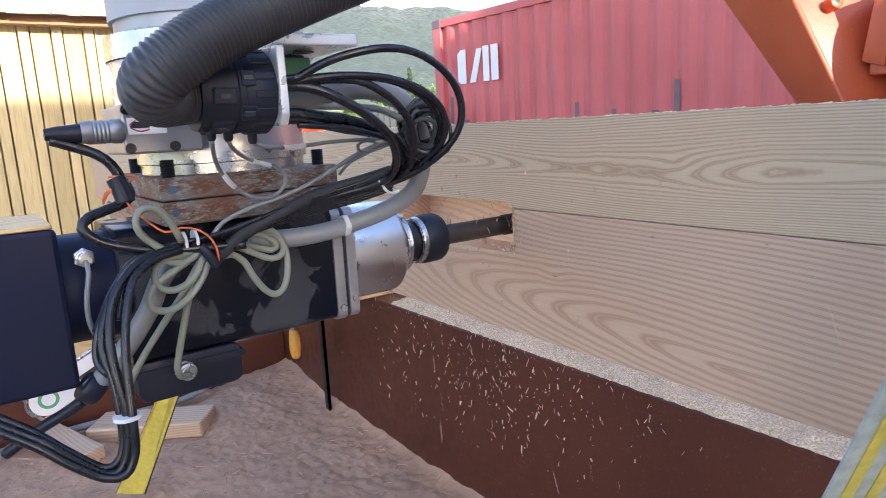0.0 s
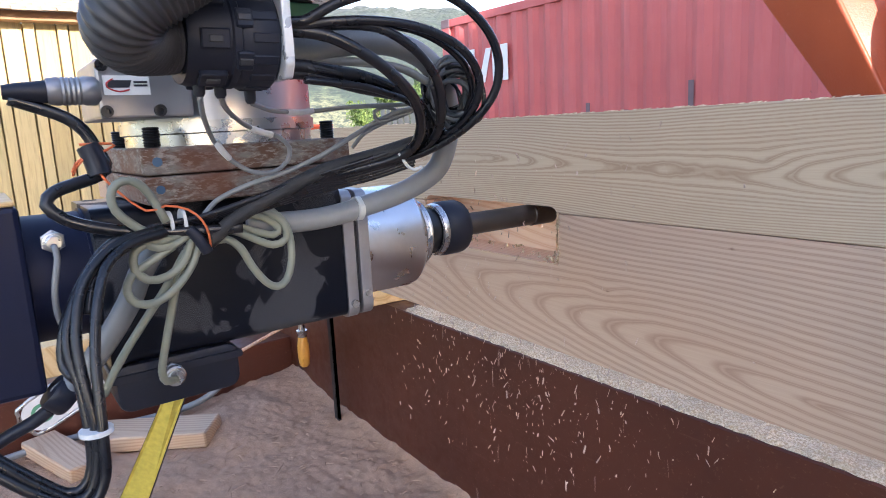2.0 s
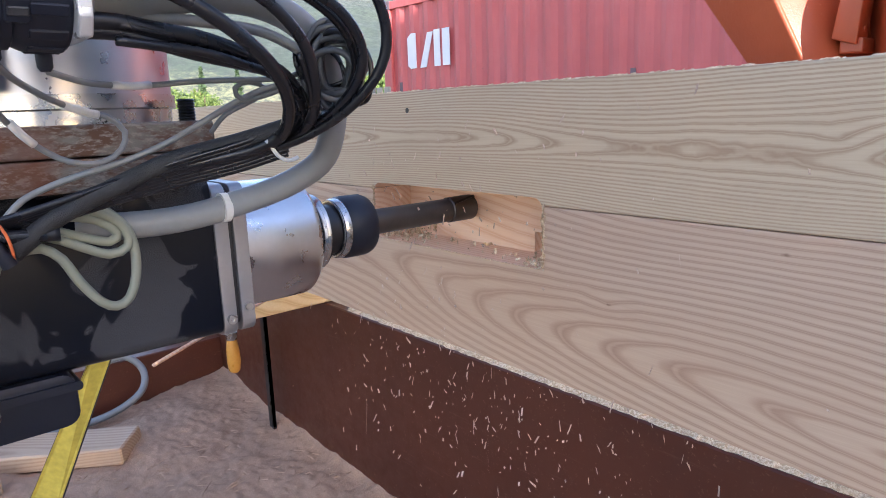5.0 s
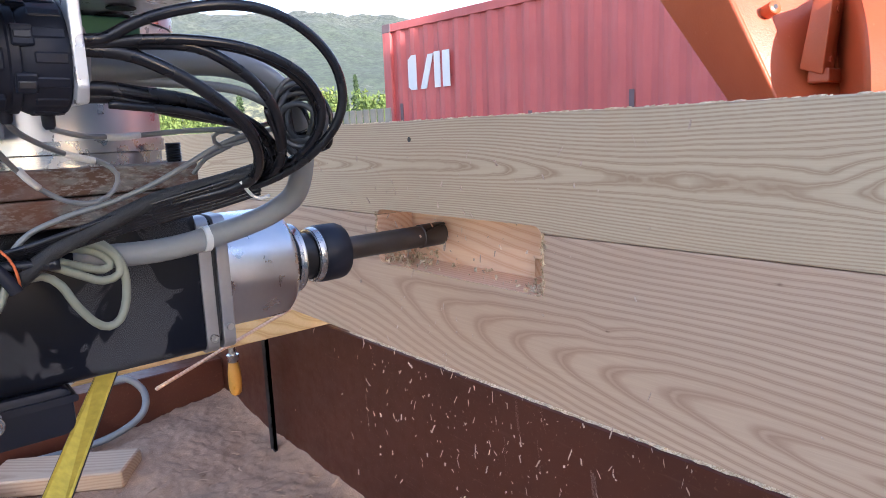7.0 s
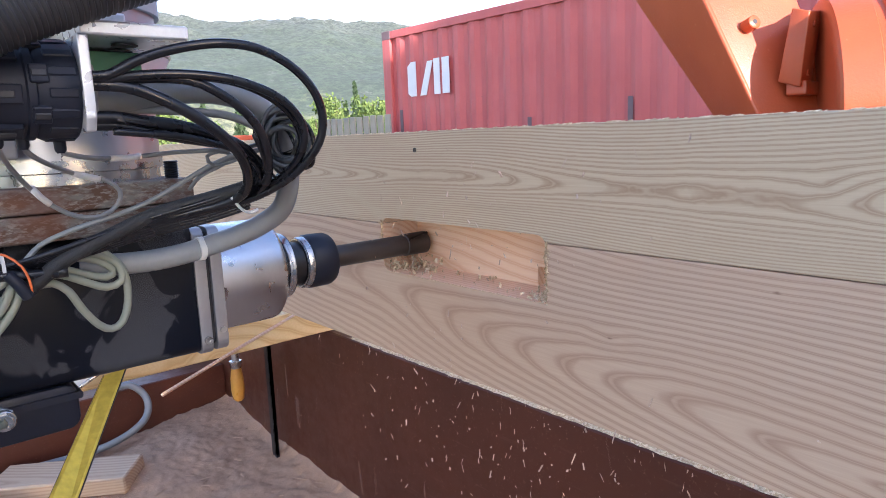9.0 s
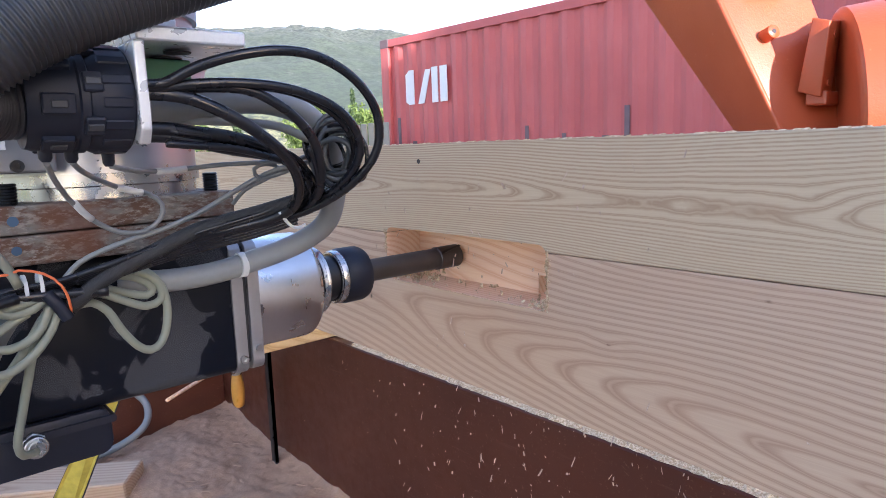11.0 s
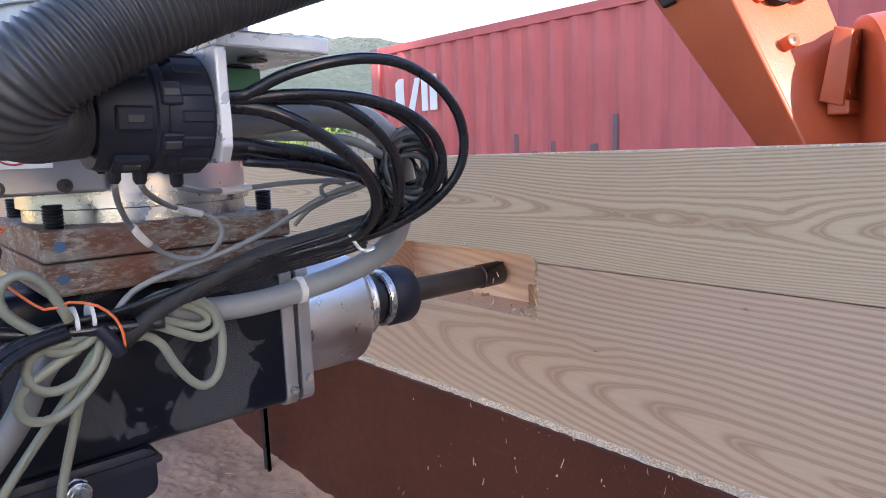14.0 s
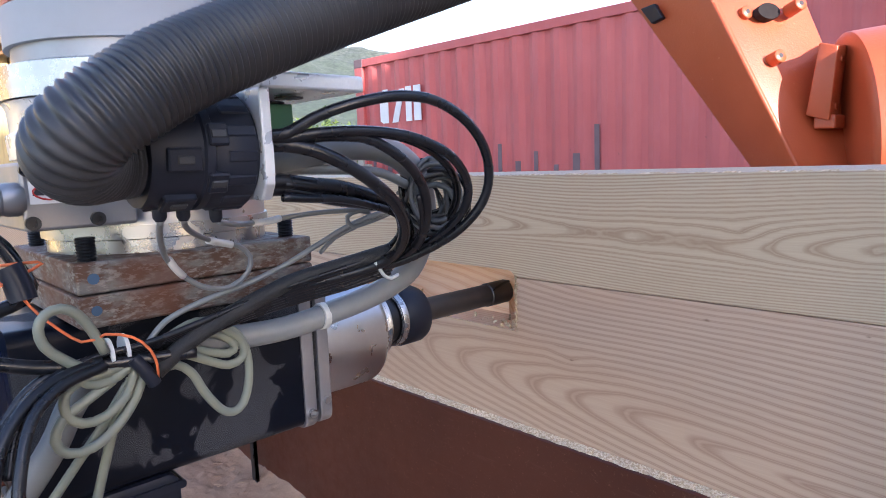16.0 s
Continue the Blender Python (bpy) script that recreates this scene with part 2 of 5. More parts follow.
def m_orange():
    m = Mat("orange_robot_paint", (0.62, 0.10, 0.025), 0.38)
    c = m.mix(m.ramp(m.noise(4, 4), [(0.3, 0.0), (0.7, 1.0)]), (0.40, 0.072, 0.022), (0.50, 0.10, 0.034))
    c = m.mix(m.ramp(m.noise(70, 5, 0.7), [(0.66, 0.0), (0.72, 0.5)]), c, (0.70, 0.28, 0.16))
    m.set("Base Color", c)
    return m.bump(m.noise(170, 3, 0.55), 0.22, 0.003).m


def m_container():
    m = Mat("faded_red_container_paint", (0.36, 0.06, 0.065), 0.55)
    c = m.mix(m.ramp(m.noise(0.8, 4), [(0.3, 0.0), (0.7, 1.0)]), (0.46, 0.090, 0.082), (0.56, 0.130, 0.118))
    c = m.mix(m.ramp(m.noise(2.2, 6, 0.65, m.map((4, 4, 0.5))), [(0.5, 0.0), (0.72, 0.35)]), c, (0.55, 0.17, 0.165))
    c = m.mix(m.ramp(m.noise(9, 5, 0.7), [(0.68, 0.0), (0.73, 0.6)]), c, (0.13, 0.055, 0.045))
    m.set("Base Color", c)
    return m.bump(m.noise(14, 4), 0.15, 0.01).m


M_SPINDLE, M_RUST, M_ORANGE, M_RED = m_spindle(), m_rust(), m_orange(), m_container()


def m_barn():
    m = Mat("yellow_stained_board", (0.55, 0.42, 0.17), 0.75)
    rnd = m.t.nodes.new("ShaderNodeObjectInfo").outputs["Random"]
    c = m.mix(rnd, (0.38, 0.29, 0.12), (0.58, 0.46, 0.22))
    c = m.mix(m.ramp(m.noise(5, 5, 0.6, m.map((9, 9, 0.7))), [(0.45, 0.0), (0.7, 0.45)]), c, (0.25, 0.17, 0.07))
    m.set("Base Color", c)
    return m.bump(m.noise(12, 5, 0.6, m.map((9, 9, 0.7))), 0.3, 0.004).m


M_BARN = m_barn()
M_SHINGLE = plain("weathered_shingle", (0.36, 0.30, 0.21), 0.9, 0.0, 0.35, 9, 0.5)
M_FASCIA = plain("brown_fascia_board", (0.30, 0.16, 0.07), 0.7, 0.0, 0.2, 12, 0.2)
M_FENCE = plain("grey_weathered_board", (0.34, 0.31, 0.25), 0.85, 0.0, 0.2, 15, 0.3)
M_WALL = plain("pale_render", (0.62, 0.61, 0.58), 0.9, 0.0, 0.15, 5, 0.3)
M_BARK = plain("bark", (0.12, 0.09, 0.06), 0.95, 0.0, 0.3, 20, 0.6)
M_CABLEDRUM = plain("orange_red_plastic", (0.65, 0.11, 0.04), 0.5, 0.0, 0.1, 20, 0.05)


def m_leaf(name, a, b):
    m = Mat(name, a, 0.8)
    m.set("Base Color", m.mix(m.t.nodes.new("ShaderNodeNewGeometry").outputs["Random Per Island"], a, b))
    return m.m


M_LEAF = m_leaf("broad_leaves", (0.050, 0.095, 0.020), (0.14, 0.20, 0.045))
M_NEEDLE = m_leaf("spruce_needles", (0.018, 0.040, 0.016), (0.045, 0.085, 0.03))


def m_ground():
    m = Mat("gravel_yard", (0.2, 0.19, 0.17), 0.95)
    g = m.mix(m.ramp(m.noise(40, 5, 0.7), [(0.35, 0.0), (0.65, 1.0)]), (0.13, 0.125, 0.115), (0.27, 0.255, 0.23))
    gr = m.mix(m.ramp(m.noise(0.4, 5), [(0.35, 0.0), (0.65, 1.0)]), (0.075, 0.13, 0.025), (0.17, 0.20, 0.055))
    far = m.n("ShaderNodeVectorMath", {0: m.co}, operation="LENGTH").outputs["Value"]
    far = m.n("ShaderNodeMath", {0: far, 1: 60.0}, operation="DIVIDE").outputs[0]
    m.set("Base Color", m.mix(m.ramp(far, [(0.20, 0.0), (0.30, 1.0)]), g, gr))
    return m.bump(m.noise(60, 4), 0.5, 0.02).m


def m_mountain():
    m = Mat("wooded_mountain_painted_haze", (0.2, 0.25, 0.2), 1.0)
    z = m.n("ShaderNodeSeparateXYZ", {0: m.co}).outputs["Z"]
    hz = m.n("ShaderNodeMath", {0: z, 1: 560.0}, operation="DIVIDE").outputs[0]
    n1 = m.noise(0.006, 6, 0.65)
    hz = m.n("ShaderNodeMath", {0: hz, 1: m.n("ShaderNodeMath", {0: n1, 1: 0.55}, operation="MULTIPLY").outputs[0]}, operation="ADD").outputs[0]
    # fields, then dark forest, paler and greyer towards the ridge
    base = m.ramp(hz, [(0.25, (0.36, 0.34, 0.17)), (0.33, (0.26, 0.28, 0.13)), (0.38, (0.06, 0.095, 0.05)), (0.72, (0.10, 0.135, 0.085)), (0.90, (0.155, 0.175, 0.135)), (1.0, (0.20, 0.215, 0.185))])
    tex = m.ramp(m.noise(0.07, 6, 0.85), [(0.42, 0.0), (0.56, 0.95)])
    c = m.mix(tex, base, (0.028, 0.045, 0.027))
    c = m.mix(m.ramp(m.noise(0.03, 6, 0.8), [(0.58, 0.0), (0.68, 0.40)]), c, (0.27, 0.27, 0.25))
    c = m.mix(0.12, c, (0.24, 0.28, 0.31))  # haze of the air between, painted into the base colour
    c = m.mix(1.0, c, (0.72, 0.74, 0.72), "MULTIPLY")
    m.set("Base Color", c)
    return m.m


M_GROUND, M_MOUNT = m_ground(), m_mountain()


# ---------------------------------------------------------------- geometry helpers
def mesh_of(bm, name):
    me = bpy.data.meshes.new(name)
    bm.normal_update()
    bm.to_mesh(me)
    bm.free()
    return me


def part(name, bm, material, parent, label="", smooth=False):
    me = bm if isinstance(bm, bpy.types.Mesh) else mesh_of(bm, name)
    if not me.materials:
        me.materials.append(material)
    if smooth:
        me.polygons.foreach_set("use_smooth", [True] * len(me.polygons))
        me.set_sharp_from_angle(angle=radians(40))
    ob = new(name, me)
    if parent:
        ob.parent = parent
    if label:
        ob["label"] = label
    return ob


def thing(name, label, category, loc=(0, 0, H), group="", kind=""):
    ob = new(name)
    ob.location = loc
    ob.empty_display_size = 0.05
    return tagged(ob, label, category, group, kind)


def box(x0, x1, y0, y1, z0, z1, bev=0.0, seg=2, bm=None):
    bm = bm or bmesh.new()
    vs = [bm.verts.new((x, y, z)) for x in (x0, x1) for y in (y0, y1) for z in (z0, z1)]
    fs = [bm.faces.new([vs[i] for i in f]) for f in ((0, 1, 3, 2), (4, 6, 7, 5), (0, 4, 5, 1), (2, 3, 7, 6), (0, 2, 6, 4), (1, 5, 7, 3))]
    if bev:
        es = list({e for f in fs for e in f.edges})
        bmesh.ops.bevel(bm, geom=es, offset=bev, segments=seg, affect="EDGES", profile=0.5)
    return bm


AXES = {"x": Matrix.Rotation(radians(90), 4, "Y"), "y": Matrix.Rotation(radians(-90), 4, "X"), "z": Matrix.Identity(4)}


def lathe(profile, centre, axis="y", n=40, m=None):
    """A solid of revolution: profile rows of (distance along the axis, radius)."""
    bm = bmesh.new()
    rings = []
    for d, r in profile:
        rings.append([bm.verts.new((r * math.cos(2 * math.pi * k / n), r * math.sin(2 * math.pi * k / n), d)) for k in range(n)])
    for a, b in zip(rings, rings[1:]):
        for k in range(n):
            bm.faces.new((a[k], a[(k + 1) % n], b[(k + 1) % n], b[k]))
    bm.faces.new(rings[0][::-1])
    bm.faces.new(rings[-1])
    bm.transform(Matrix.Translation(centre) @ (m or AXES[axis]))
    bmesh.ops.recalc_face_normals(bm, faces=bm.faces)
    return bm


def spline(pts, step=0.006, closed=False):
    """Catmull-Rom through the points, evenly stepped."""
    p = [Vector(q) for q in pts]
    out = []
    n = len(p)
    for i in range(n if closed else n - 1):
        a, b, c, d = (p[(i - 1) % n], p[i], p[(i + 1) % n], p[(i + 2) % n]) if closed else (p[max(i - 1, 0)], p[i], p[i + 1], p[min(i + 2, n - 1)])
        k = max(2, int((c - b).length / step))
        for j in range(k):
            t = j / k
            out.append(0.5 * ((2 * b) + (c - a) * t + (2 * a - 5 * b + 4 * c - d) * t * t + (3 * b - a - 3 * c + d) * t ** 3))
    if not closed:
        out.append(p[-1])
    return out


def sweep(pts, r, n=10, step=0.006, rad=None, closed=False):
    """A tube along a spline; rad(arc length) may give the radius."""
    c = spline(pts, step, closed)
    vs, fs = [], []
    t0 = (c[1] - c[0]).normalized()
    up = Vector((0, 0, 1)) if abs(t0.z) < 0.9 else Vector((1, 0, 0))
    u = t0.cross(up).normalized()
    s = 0.0
    for i, q in enumerate(c):
        t = (c[min(i + 1, len(c) - 1)] - c[max(i - 1, 0)]).normalized()
        u = (u - t * u.dot(t)).normalized()
        w = t.cross(u)
        if i:
            s += (q - c[i - 1]).length
        rr = rad(s) if rad else r
        vs += [q + (u * math.cos(2 * math.pi * k / n) + w * math.sin(2 * math.pi * k / n)) * rr for k in range(n)]
    m = len(c)
    for i in range(m - 1):
        for k in range(n):
            fs.append((i * n + k, i * n + (k + 1) % n, (i + 1) * n + (k + 1) % n, (i + 1) * n + k))
    if closed:
        fs += [((m - 1) * n + k, (m - 1) * n + (k + 1) % n, (k + 1) % n, k) for k in range(n)]
    else:
        fs += [tuple(range(n))[::-1], tuple(range((m - 1) * n, m * n))]
    me = bpy.data.meshes.new("tube")
    me.from_pydata([tuple(v) for v in vs], [], fs)
    me.polygons.foreach_set("use_smooth", [True] * len(me.polygons))
    return me


def prism(poly, a, b, axis="y", bev=0.0):
    """A polygon extruded from a to b along an axis; poly holds the other two coordinates in order."""
    bm = bmesh.new()
    put = {"x": lambda u, v, d: (d, u, v), "y": lambda u, v, d: (u, d, v), "z": lambda u, v, d: (u, v, d)}[axis]
    lo = [bm.verts.new(put(u, v, a)) for u, v in poly]
    hi = [bm.verts.new(put(u, v, b)) for u, v in poly]
    n = len(poly)
    bm.faces.new(lo[::-1]), bm.faces.new(hi)
    for k in range(n):
        bm.faces.new((lo[k], lo[(k + 1) % n], hi[(k + 1) % n], hi[k]))
    bmesh.ops.recalc_face_normals(bm, faces=bm.faces)
    if bev:
        bmesh.ops.bevel(bm, geom=list(bm.edges), offset=bev, segments=2, affect="EDGES", profile=0.5)
    return bm


def hexa(pts, bev=0.0):
    """A solid from eight corners: four of one face, then the four opposite."""
    bm = bmesh.new()
    v = [bm.verts.new(p) for p in pts]
    for f in ((0, 1, 2, 3), (7, 6, 5, 4), (0, 4, 5, 1), (1, 5, 6, 2), (2, 6, 7, 3), (3, 7, 4, 0)):
        bm.faces.new([v[i] for i in f])
    bmesh.ops.recalc_face_normals(bm, faces=bm.faces)
    if bev:
        bmesh.ops.bevel(bm, geom=list(bm.edges), offset=bev, segments=3, affect="EDGES", profile=0.5)
    return bm


def rounded(x0, x1, z0, z1, r, n=5, corners=(1, 1, 1, 1)):
    pts = []
    for (cx, cz, a0), on in zip(((x0 + r, z0 + r, 180), (x1 - r, z0 + r, 270), (x1 - r, z1 - r, 0), (x0 + r, z1 - r, 90)), corners):
        if on:
            pts += [(cx + r * math.cos(radians(a0 + 90 * k / n)), cz + r * math.sin(radians(a0 + 90 * k / n))) for k in range(n + 1)]
        else:
            q = a0 + 45
            pts.append((cx + r * math.copysign(1, math.cos(radians(q))), cz + r * math.copysign(1, math.sin(radians(q)))))
    return pts


def carve(ob, cutters, cut_mat, test):
    """Cuts the cutter meshes out of ob and gives the cut faces a material of their own."""
    tools = []
    for bm in cutters:
        c = new("cutter", mesh_of(bm, "cutter"))
        c.matrix_world = ob.matrix_world
        c.location = ob.location
        md = ob.modifiers.new("cut", "BOOLEAN")
        md.operation, md.object, md.solver = "DIFFERENCE", c, "EXACT"
        tools.append(c)
    bpy.context.view_layer.update()
    me = bpy.data.meshes.new_from_object(ob.evaluated_get(bpy.context.evaluated_depsgraph_get()))
    ob.modifiers.clear()
    ob.data = me
    me.materials.append(cut_mat)
    for p in me.polygons:
        if test(p.center):
            p.material_index = len(me.materials) - 1
    for c in tools:
        bpy.data.objects.remove(c)


# ---------------------------------------------------------------- ground, mountain, sky line
def build_ground():
    bm = bmesh.new()
    rings = [0.0, 3, 8, 20, 60, 200, 800, 3000]
    n = 48
    prev = None
    for r in rings[1:]:
        ring = [bm.verts.new((r * math.cos(2 * math.pi * k / n), r * math.sin(2 * math.pi * k / n), 0)) for k in range(n)]
        if prev is None:
            bm.faces.new(ring)
        else:
            for k in range(n):
                bm.faces.new((prev[k], ring[k], ring[(k + 1) % n], prev[(k + 1) % n]))
        prev = ring
    tagged(part("ground", bm, M_GROUND, None), "grey gravel yard running out into green fields", "ground", kind="structure")


def build_mountain():
    vs, fs = [], []
    nu, nv = 220, 60
    a0, a1 = radians(95), radians(188)
    for j in range(nv + 1):
        for i in range(nu + 1):
            a = a0 + (a1 - a0) * i / nu
            d = 900 + 1500 * j / nv
            f = j / nv
            deg = math.degrees(a)
            ridge = 400 + 45 * math.sin(radians((deg - 128) * 3.2)) + 18 * math.sin(radians(deg * 11)) - max(0, 150 - deg) * 8.0
            ridge = max(ridge, 190)
            h = ridge * (f ** 0.8) * (1.0 if f < 0.9 else 1.0 - (f - 0.9) * 1.5)
            q = Vector((d * math.cos(a), d * math.sin(a), 0))
            h += (noise.fractal(q * 0.004, 1.0, 2.0, 5) * 34 + noise.fractal(q * 0.02, 1.0, 2.0, 3) * 14) * f
            vs.append((q.x, q.y, h - 6))
    for j in range(nv):
        for i in range(nu):
            k = j * (nu + 1) + i
            fs.append((k, k + 1, k + nu + 2, k + nu + 1))
    me = bpy.data.meshes.new("mountain")
    me.from_pydata(vs, [], fs)
    me.polygons.foreach_set("use_smooth", [True] * len(fs))
    tagged(part("mountain", me, M_MOUNT, None), "wooded mountain slope with haze painted into its colour, under a pale sky", "mountain", kind="structure")


def leaf_cloud(n, fn, size, seed):
    """Many small leaf clumps, placed by fn(random)."""
    rg = random.Random(seed)
    vs, fs = [], []
    for _ in range(n):
        c, s = fn(rg)
        e = Euler((rg.uniform(0, 6.28), rg.uniform(0, 6.28), rg.uniform(0, 6.28))).to_matrix()
        k = len(vs)
        w = size * s * rg.uniform(0.6, 1.4)
        for p in ((-w, -w * 0.4, 0), (0, -w * 0.5, w * 0.3), (w, 0, 0), (0, w * 0.5, w * 0.25), (-w, w * 0.4, 0)):
            vs.append(tuple(c + e @ Vector(p)))
        fs.append((k, k + 1, k + 2, k + 3, k + 4))
    me = bpy.data.meshes.new("crown")
    me.from_pydata(vs, [], fs)
    return me


def build_tree(x, y, h, w, spruce, seed):
    root = thing("spruce_tree" if spruce else "broadleaf_tree", "tall dark green spruce at the field's edge" if spruce else "round green broadleaf tree at the field's edge", "tree", (x, y, 0), "trees by the field")
    part("trunk", lathe([(0, w * 0.06), (h * 0.5, w * 0.04), (h * 0.93, w * 0.012)], (0, 0, 0), "z", 8), M_BARK, root)
    if spruce:
        def fn(rg):
            z = rg.random() ** 1.4
            r = w * 0.5 * (1 - z) * (0.75 + 0.25 * math.sin(z * 60)) * math.sqrt(rg.random())
            a = rg.uniform(0, 6.28)
            return Vector((r * math.cos(a), r * math.sin(a), h * (0.08 + 0.92 * z))), 1.0
        part("crown", leaf_cloud(1100, fn, h * 0.030, seed), M_NEEDLE, root)
    else:
        rg0 = random.Random(seed)
        lobes = [(Vector((rg0.uniform(-.35, .35) * w, rg0.uniform(-.35, .35) * w, h * rg0.uniform(.4, .85))), w * rg0.uniform(.16, .32)) for _ in range(11)]

        def fn(rg):
            c, r = rg.choice(lobes)
            v = Vector((rg.gauss(0, 1), rg.gauss(0, 1), rg.gauss(0, 1))).normalized()
            return c + v * r * rg.random() ** 0.4, 1.0
        part("crown", leaf_cloud(1300, fn, h * 0.032, seed), M_LEAF, root)


build_ground()
build_mountain()
rt = random.Random(4)
for k in range(30):
    ang = radians(rt.uniform(136, 166))
    d = rt.uniform(45, 120)
    sp = rt.random() < 0.35
    hh = rt.uniform(4.0, 7.0) * (1.25 if sp else 0.85) * d / 75
    build_tree(d * math.cos(ang), d * math.sin(ang), hh, hh * (0.38 if sp else 0.8), sp, k)


# ---------------------------------------------------------------- freight container
def build_container():
    root = thing("freight_container", "faded red corrugated steel freight container with white painted marks", "container", (-7.25, 5.06, 0))
    root.rotation_euler = (0, 0, radians(1.8))
    L, Wd, T = 12.19, 2.44, 2.56
    # corrugated side wall: pitch 0.278 m, 36 mm deep
    vs, fs, prof = [], [], []
    x = 0.16
    while x < L - 0.2:
        prof += [(x, 0.036), (x + 0.070, 0.036), (x + 0.139, 0.0), (x + 0.209, 0.0)]
        x += 0.278
    for z in (0.15, T - 0.10):
        vs += [(u, v + 0.01, z) for u, v in prof]
    n = len(prof)
    fs = [(k, k + 1, n + k + 1, n + k) for k in range(n - 1)]
    me = bpy.data.meshes.new("side_wall")
    me.from_pydata(vs, [], fs)
    part("side_wall", me, M_RED, root)
    part("end_wall", box(0.03, 0.07, 0.1, Wd - 0.1, 0.15, T - 0.1), M_RED, root)
    part("end_wall", box(L - 0.07, L - 0.03, 0.1, Wd - 0.1, 0.15, T - 0.1), M_RED, root)
    part("back_wall", box(0.1, L - 0.1, Wd - 0.06, Wd - 0.02, 0.15, T - 0.1), M_RED, root)
    part("roof", box(0.1, L - 0.1, 0.03, Wd - 0.03, T - 0.06, T - 0.03), M_RED, root)
    for z0, z1, nm in ((T - 0.11, T - 0.01, "top_rail"), (0.02, 0.17, "bottom_rail")):
        for yy in (0.0, Wd - 0.06):
            part(nm, box(0.12, L - 0.12, yy, yy + 0.06, z0, z1, 0.006), M_RED, root)
    for xx in (0.0, L - 0.17):
        for yy in (0.0, Wd - 0.16):
            part("corner_post", box(xx, xx + 0.165, yy - 0.002, yy + 0.16, 0.1, T - 0.1, 0.008), M_RED, root)
            for zz in (0, T - 0.118):
                part("corner_casting", box(xx - 0.004, xx + 0.178, yy - 0.006, yy + 0.162, zz, zz + 0.118, 0.012), M_PATCH, root, "dark rubbed corner casting")
    # white painted mark of plain shapes
    zb, zt = 1.69 - 0.03, 2.13 - 0.03
    hgt = zt - zb

    def mark(poly):
        part("painted_mark", prism([(0.52 + u * 0.92, zb + v * hgt) for u, v in poly], -0.003, 0.006, "y"), M_MARK, root, "worn white painted shape")
    mark([(0.18, 0.0), (0.18, 1.0), (0.08, 1.0), (0.0, 0.88), (0.0, 0.08), (0.06, 0.0)])
    mark([(0.26, 0.0), (0.39, 0.0), (0.54, 0.96), (0.43, 0.96)])
    mark([(0.56, 0.0), (0.68, 0.0), (0.68, 1.0), (0.56, 1.0)])
    mark([(0.73, 0.0), (0.87, 0.0), (0.87, 1.0), (0.73, 1.0)])
    rg = random.Random(8)
    for u, z0, z1 in ((0.32, 0.95, 1.50), (0.62, 0.9, 1.18), (2.57, 0.9, 1.30), (2.82, 0.85, 1.10), (3.08, 0.88, 1.20), (3.34, 0.85, 1.05), (3.58, 0.88, 1.16), (3.84, 0.92, 1.44), (1.9, 0.9, 1.1)):
        part("paint_patch", box(u, u + rg.uniform(0.05, 0.085), -0.001, 0.004, z0, z1), M_PATCH, root, "dark grey primer patch")
    return root


build_container()


# ---------------------------------------------------------------- timber shed
def build_shed():
    root = thing("timber_shed", "yellow board-clad timber shed with a shingled roof", "shed", (-6.5, 0, 0))
    part("wall", box(-3.0, -0.10, -6.0, 0.90, 0.0, 2.2), M_BARN, root)
    plank = mesh_of(box(-0.07, 0.022, -0.076, 0.076, 0.05, 2.2, 0.004, 1), "board")
    cover = mesh_of(box(-0.07, 0.040, -0.041, 0.041, 0.05, 2.2, 0.004, 1), "cover_board")
    for k in range(26):
        o = part("board", plank, M_BARN, root)
        o.location = (-0.03, -5.84 + k * 0.262, 0)
        o = part("cover_board", cover, M_BARN, root)
        o.location = (-0.03, -5.709 + k * 0.262, 0)
    part("fascia", box(0.02, 0.16, -6.1, 1.0, 2.19, 2.27, 0.004), M_FASCIA, root, "brown fascia board")
    part("roof_deck", hexa([(0.22, -6.1, 2.26), (0.22, 1.0, 2.26), (-3.2, 1.0, 3.80), (-3.2, -6.1, 3.80), (0.22, -6.1, 2.285), (0.22, 1.0, 2.285), (-3.2, 1.0, 3.83), (-3.2, -6.1, 3.83)]), M_FASCIA, root)
    sh = mesh_of(box(-0.002, 0.16, -0.055, 0.055, 0.0, 0.012, 0.003, 1), "shingle")
    rg = random.Random(2)
    for r in range(6):
        for k in range(23):
            o = part("shingle", sh, M_SHINGLE, root)
            d = r * 0.085
            o.matrix_local = Matrix.Translation((0.15 - d, -1.6 + k * 0.113 + (r % 2) * 0.055, 2.318 + d * 0.45 + rg.uniform(0, .004))) @ pose(0, 0, 0, 0, 24 + rg.uniform(-2, 2), rg.uniform(-2, 2))


build_shed()


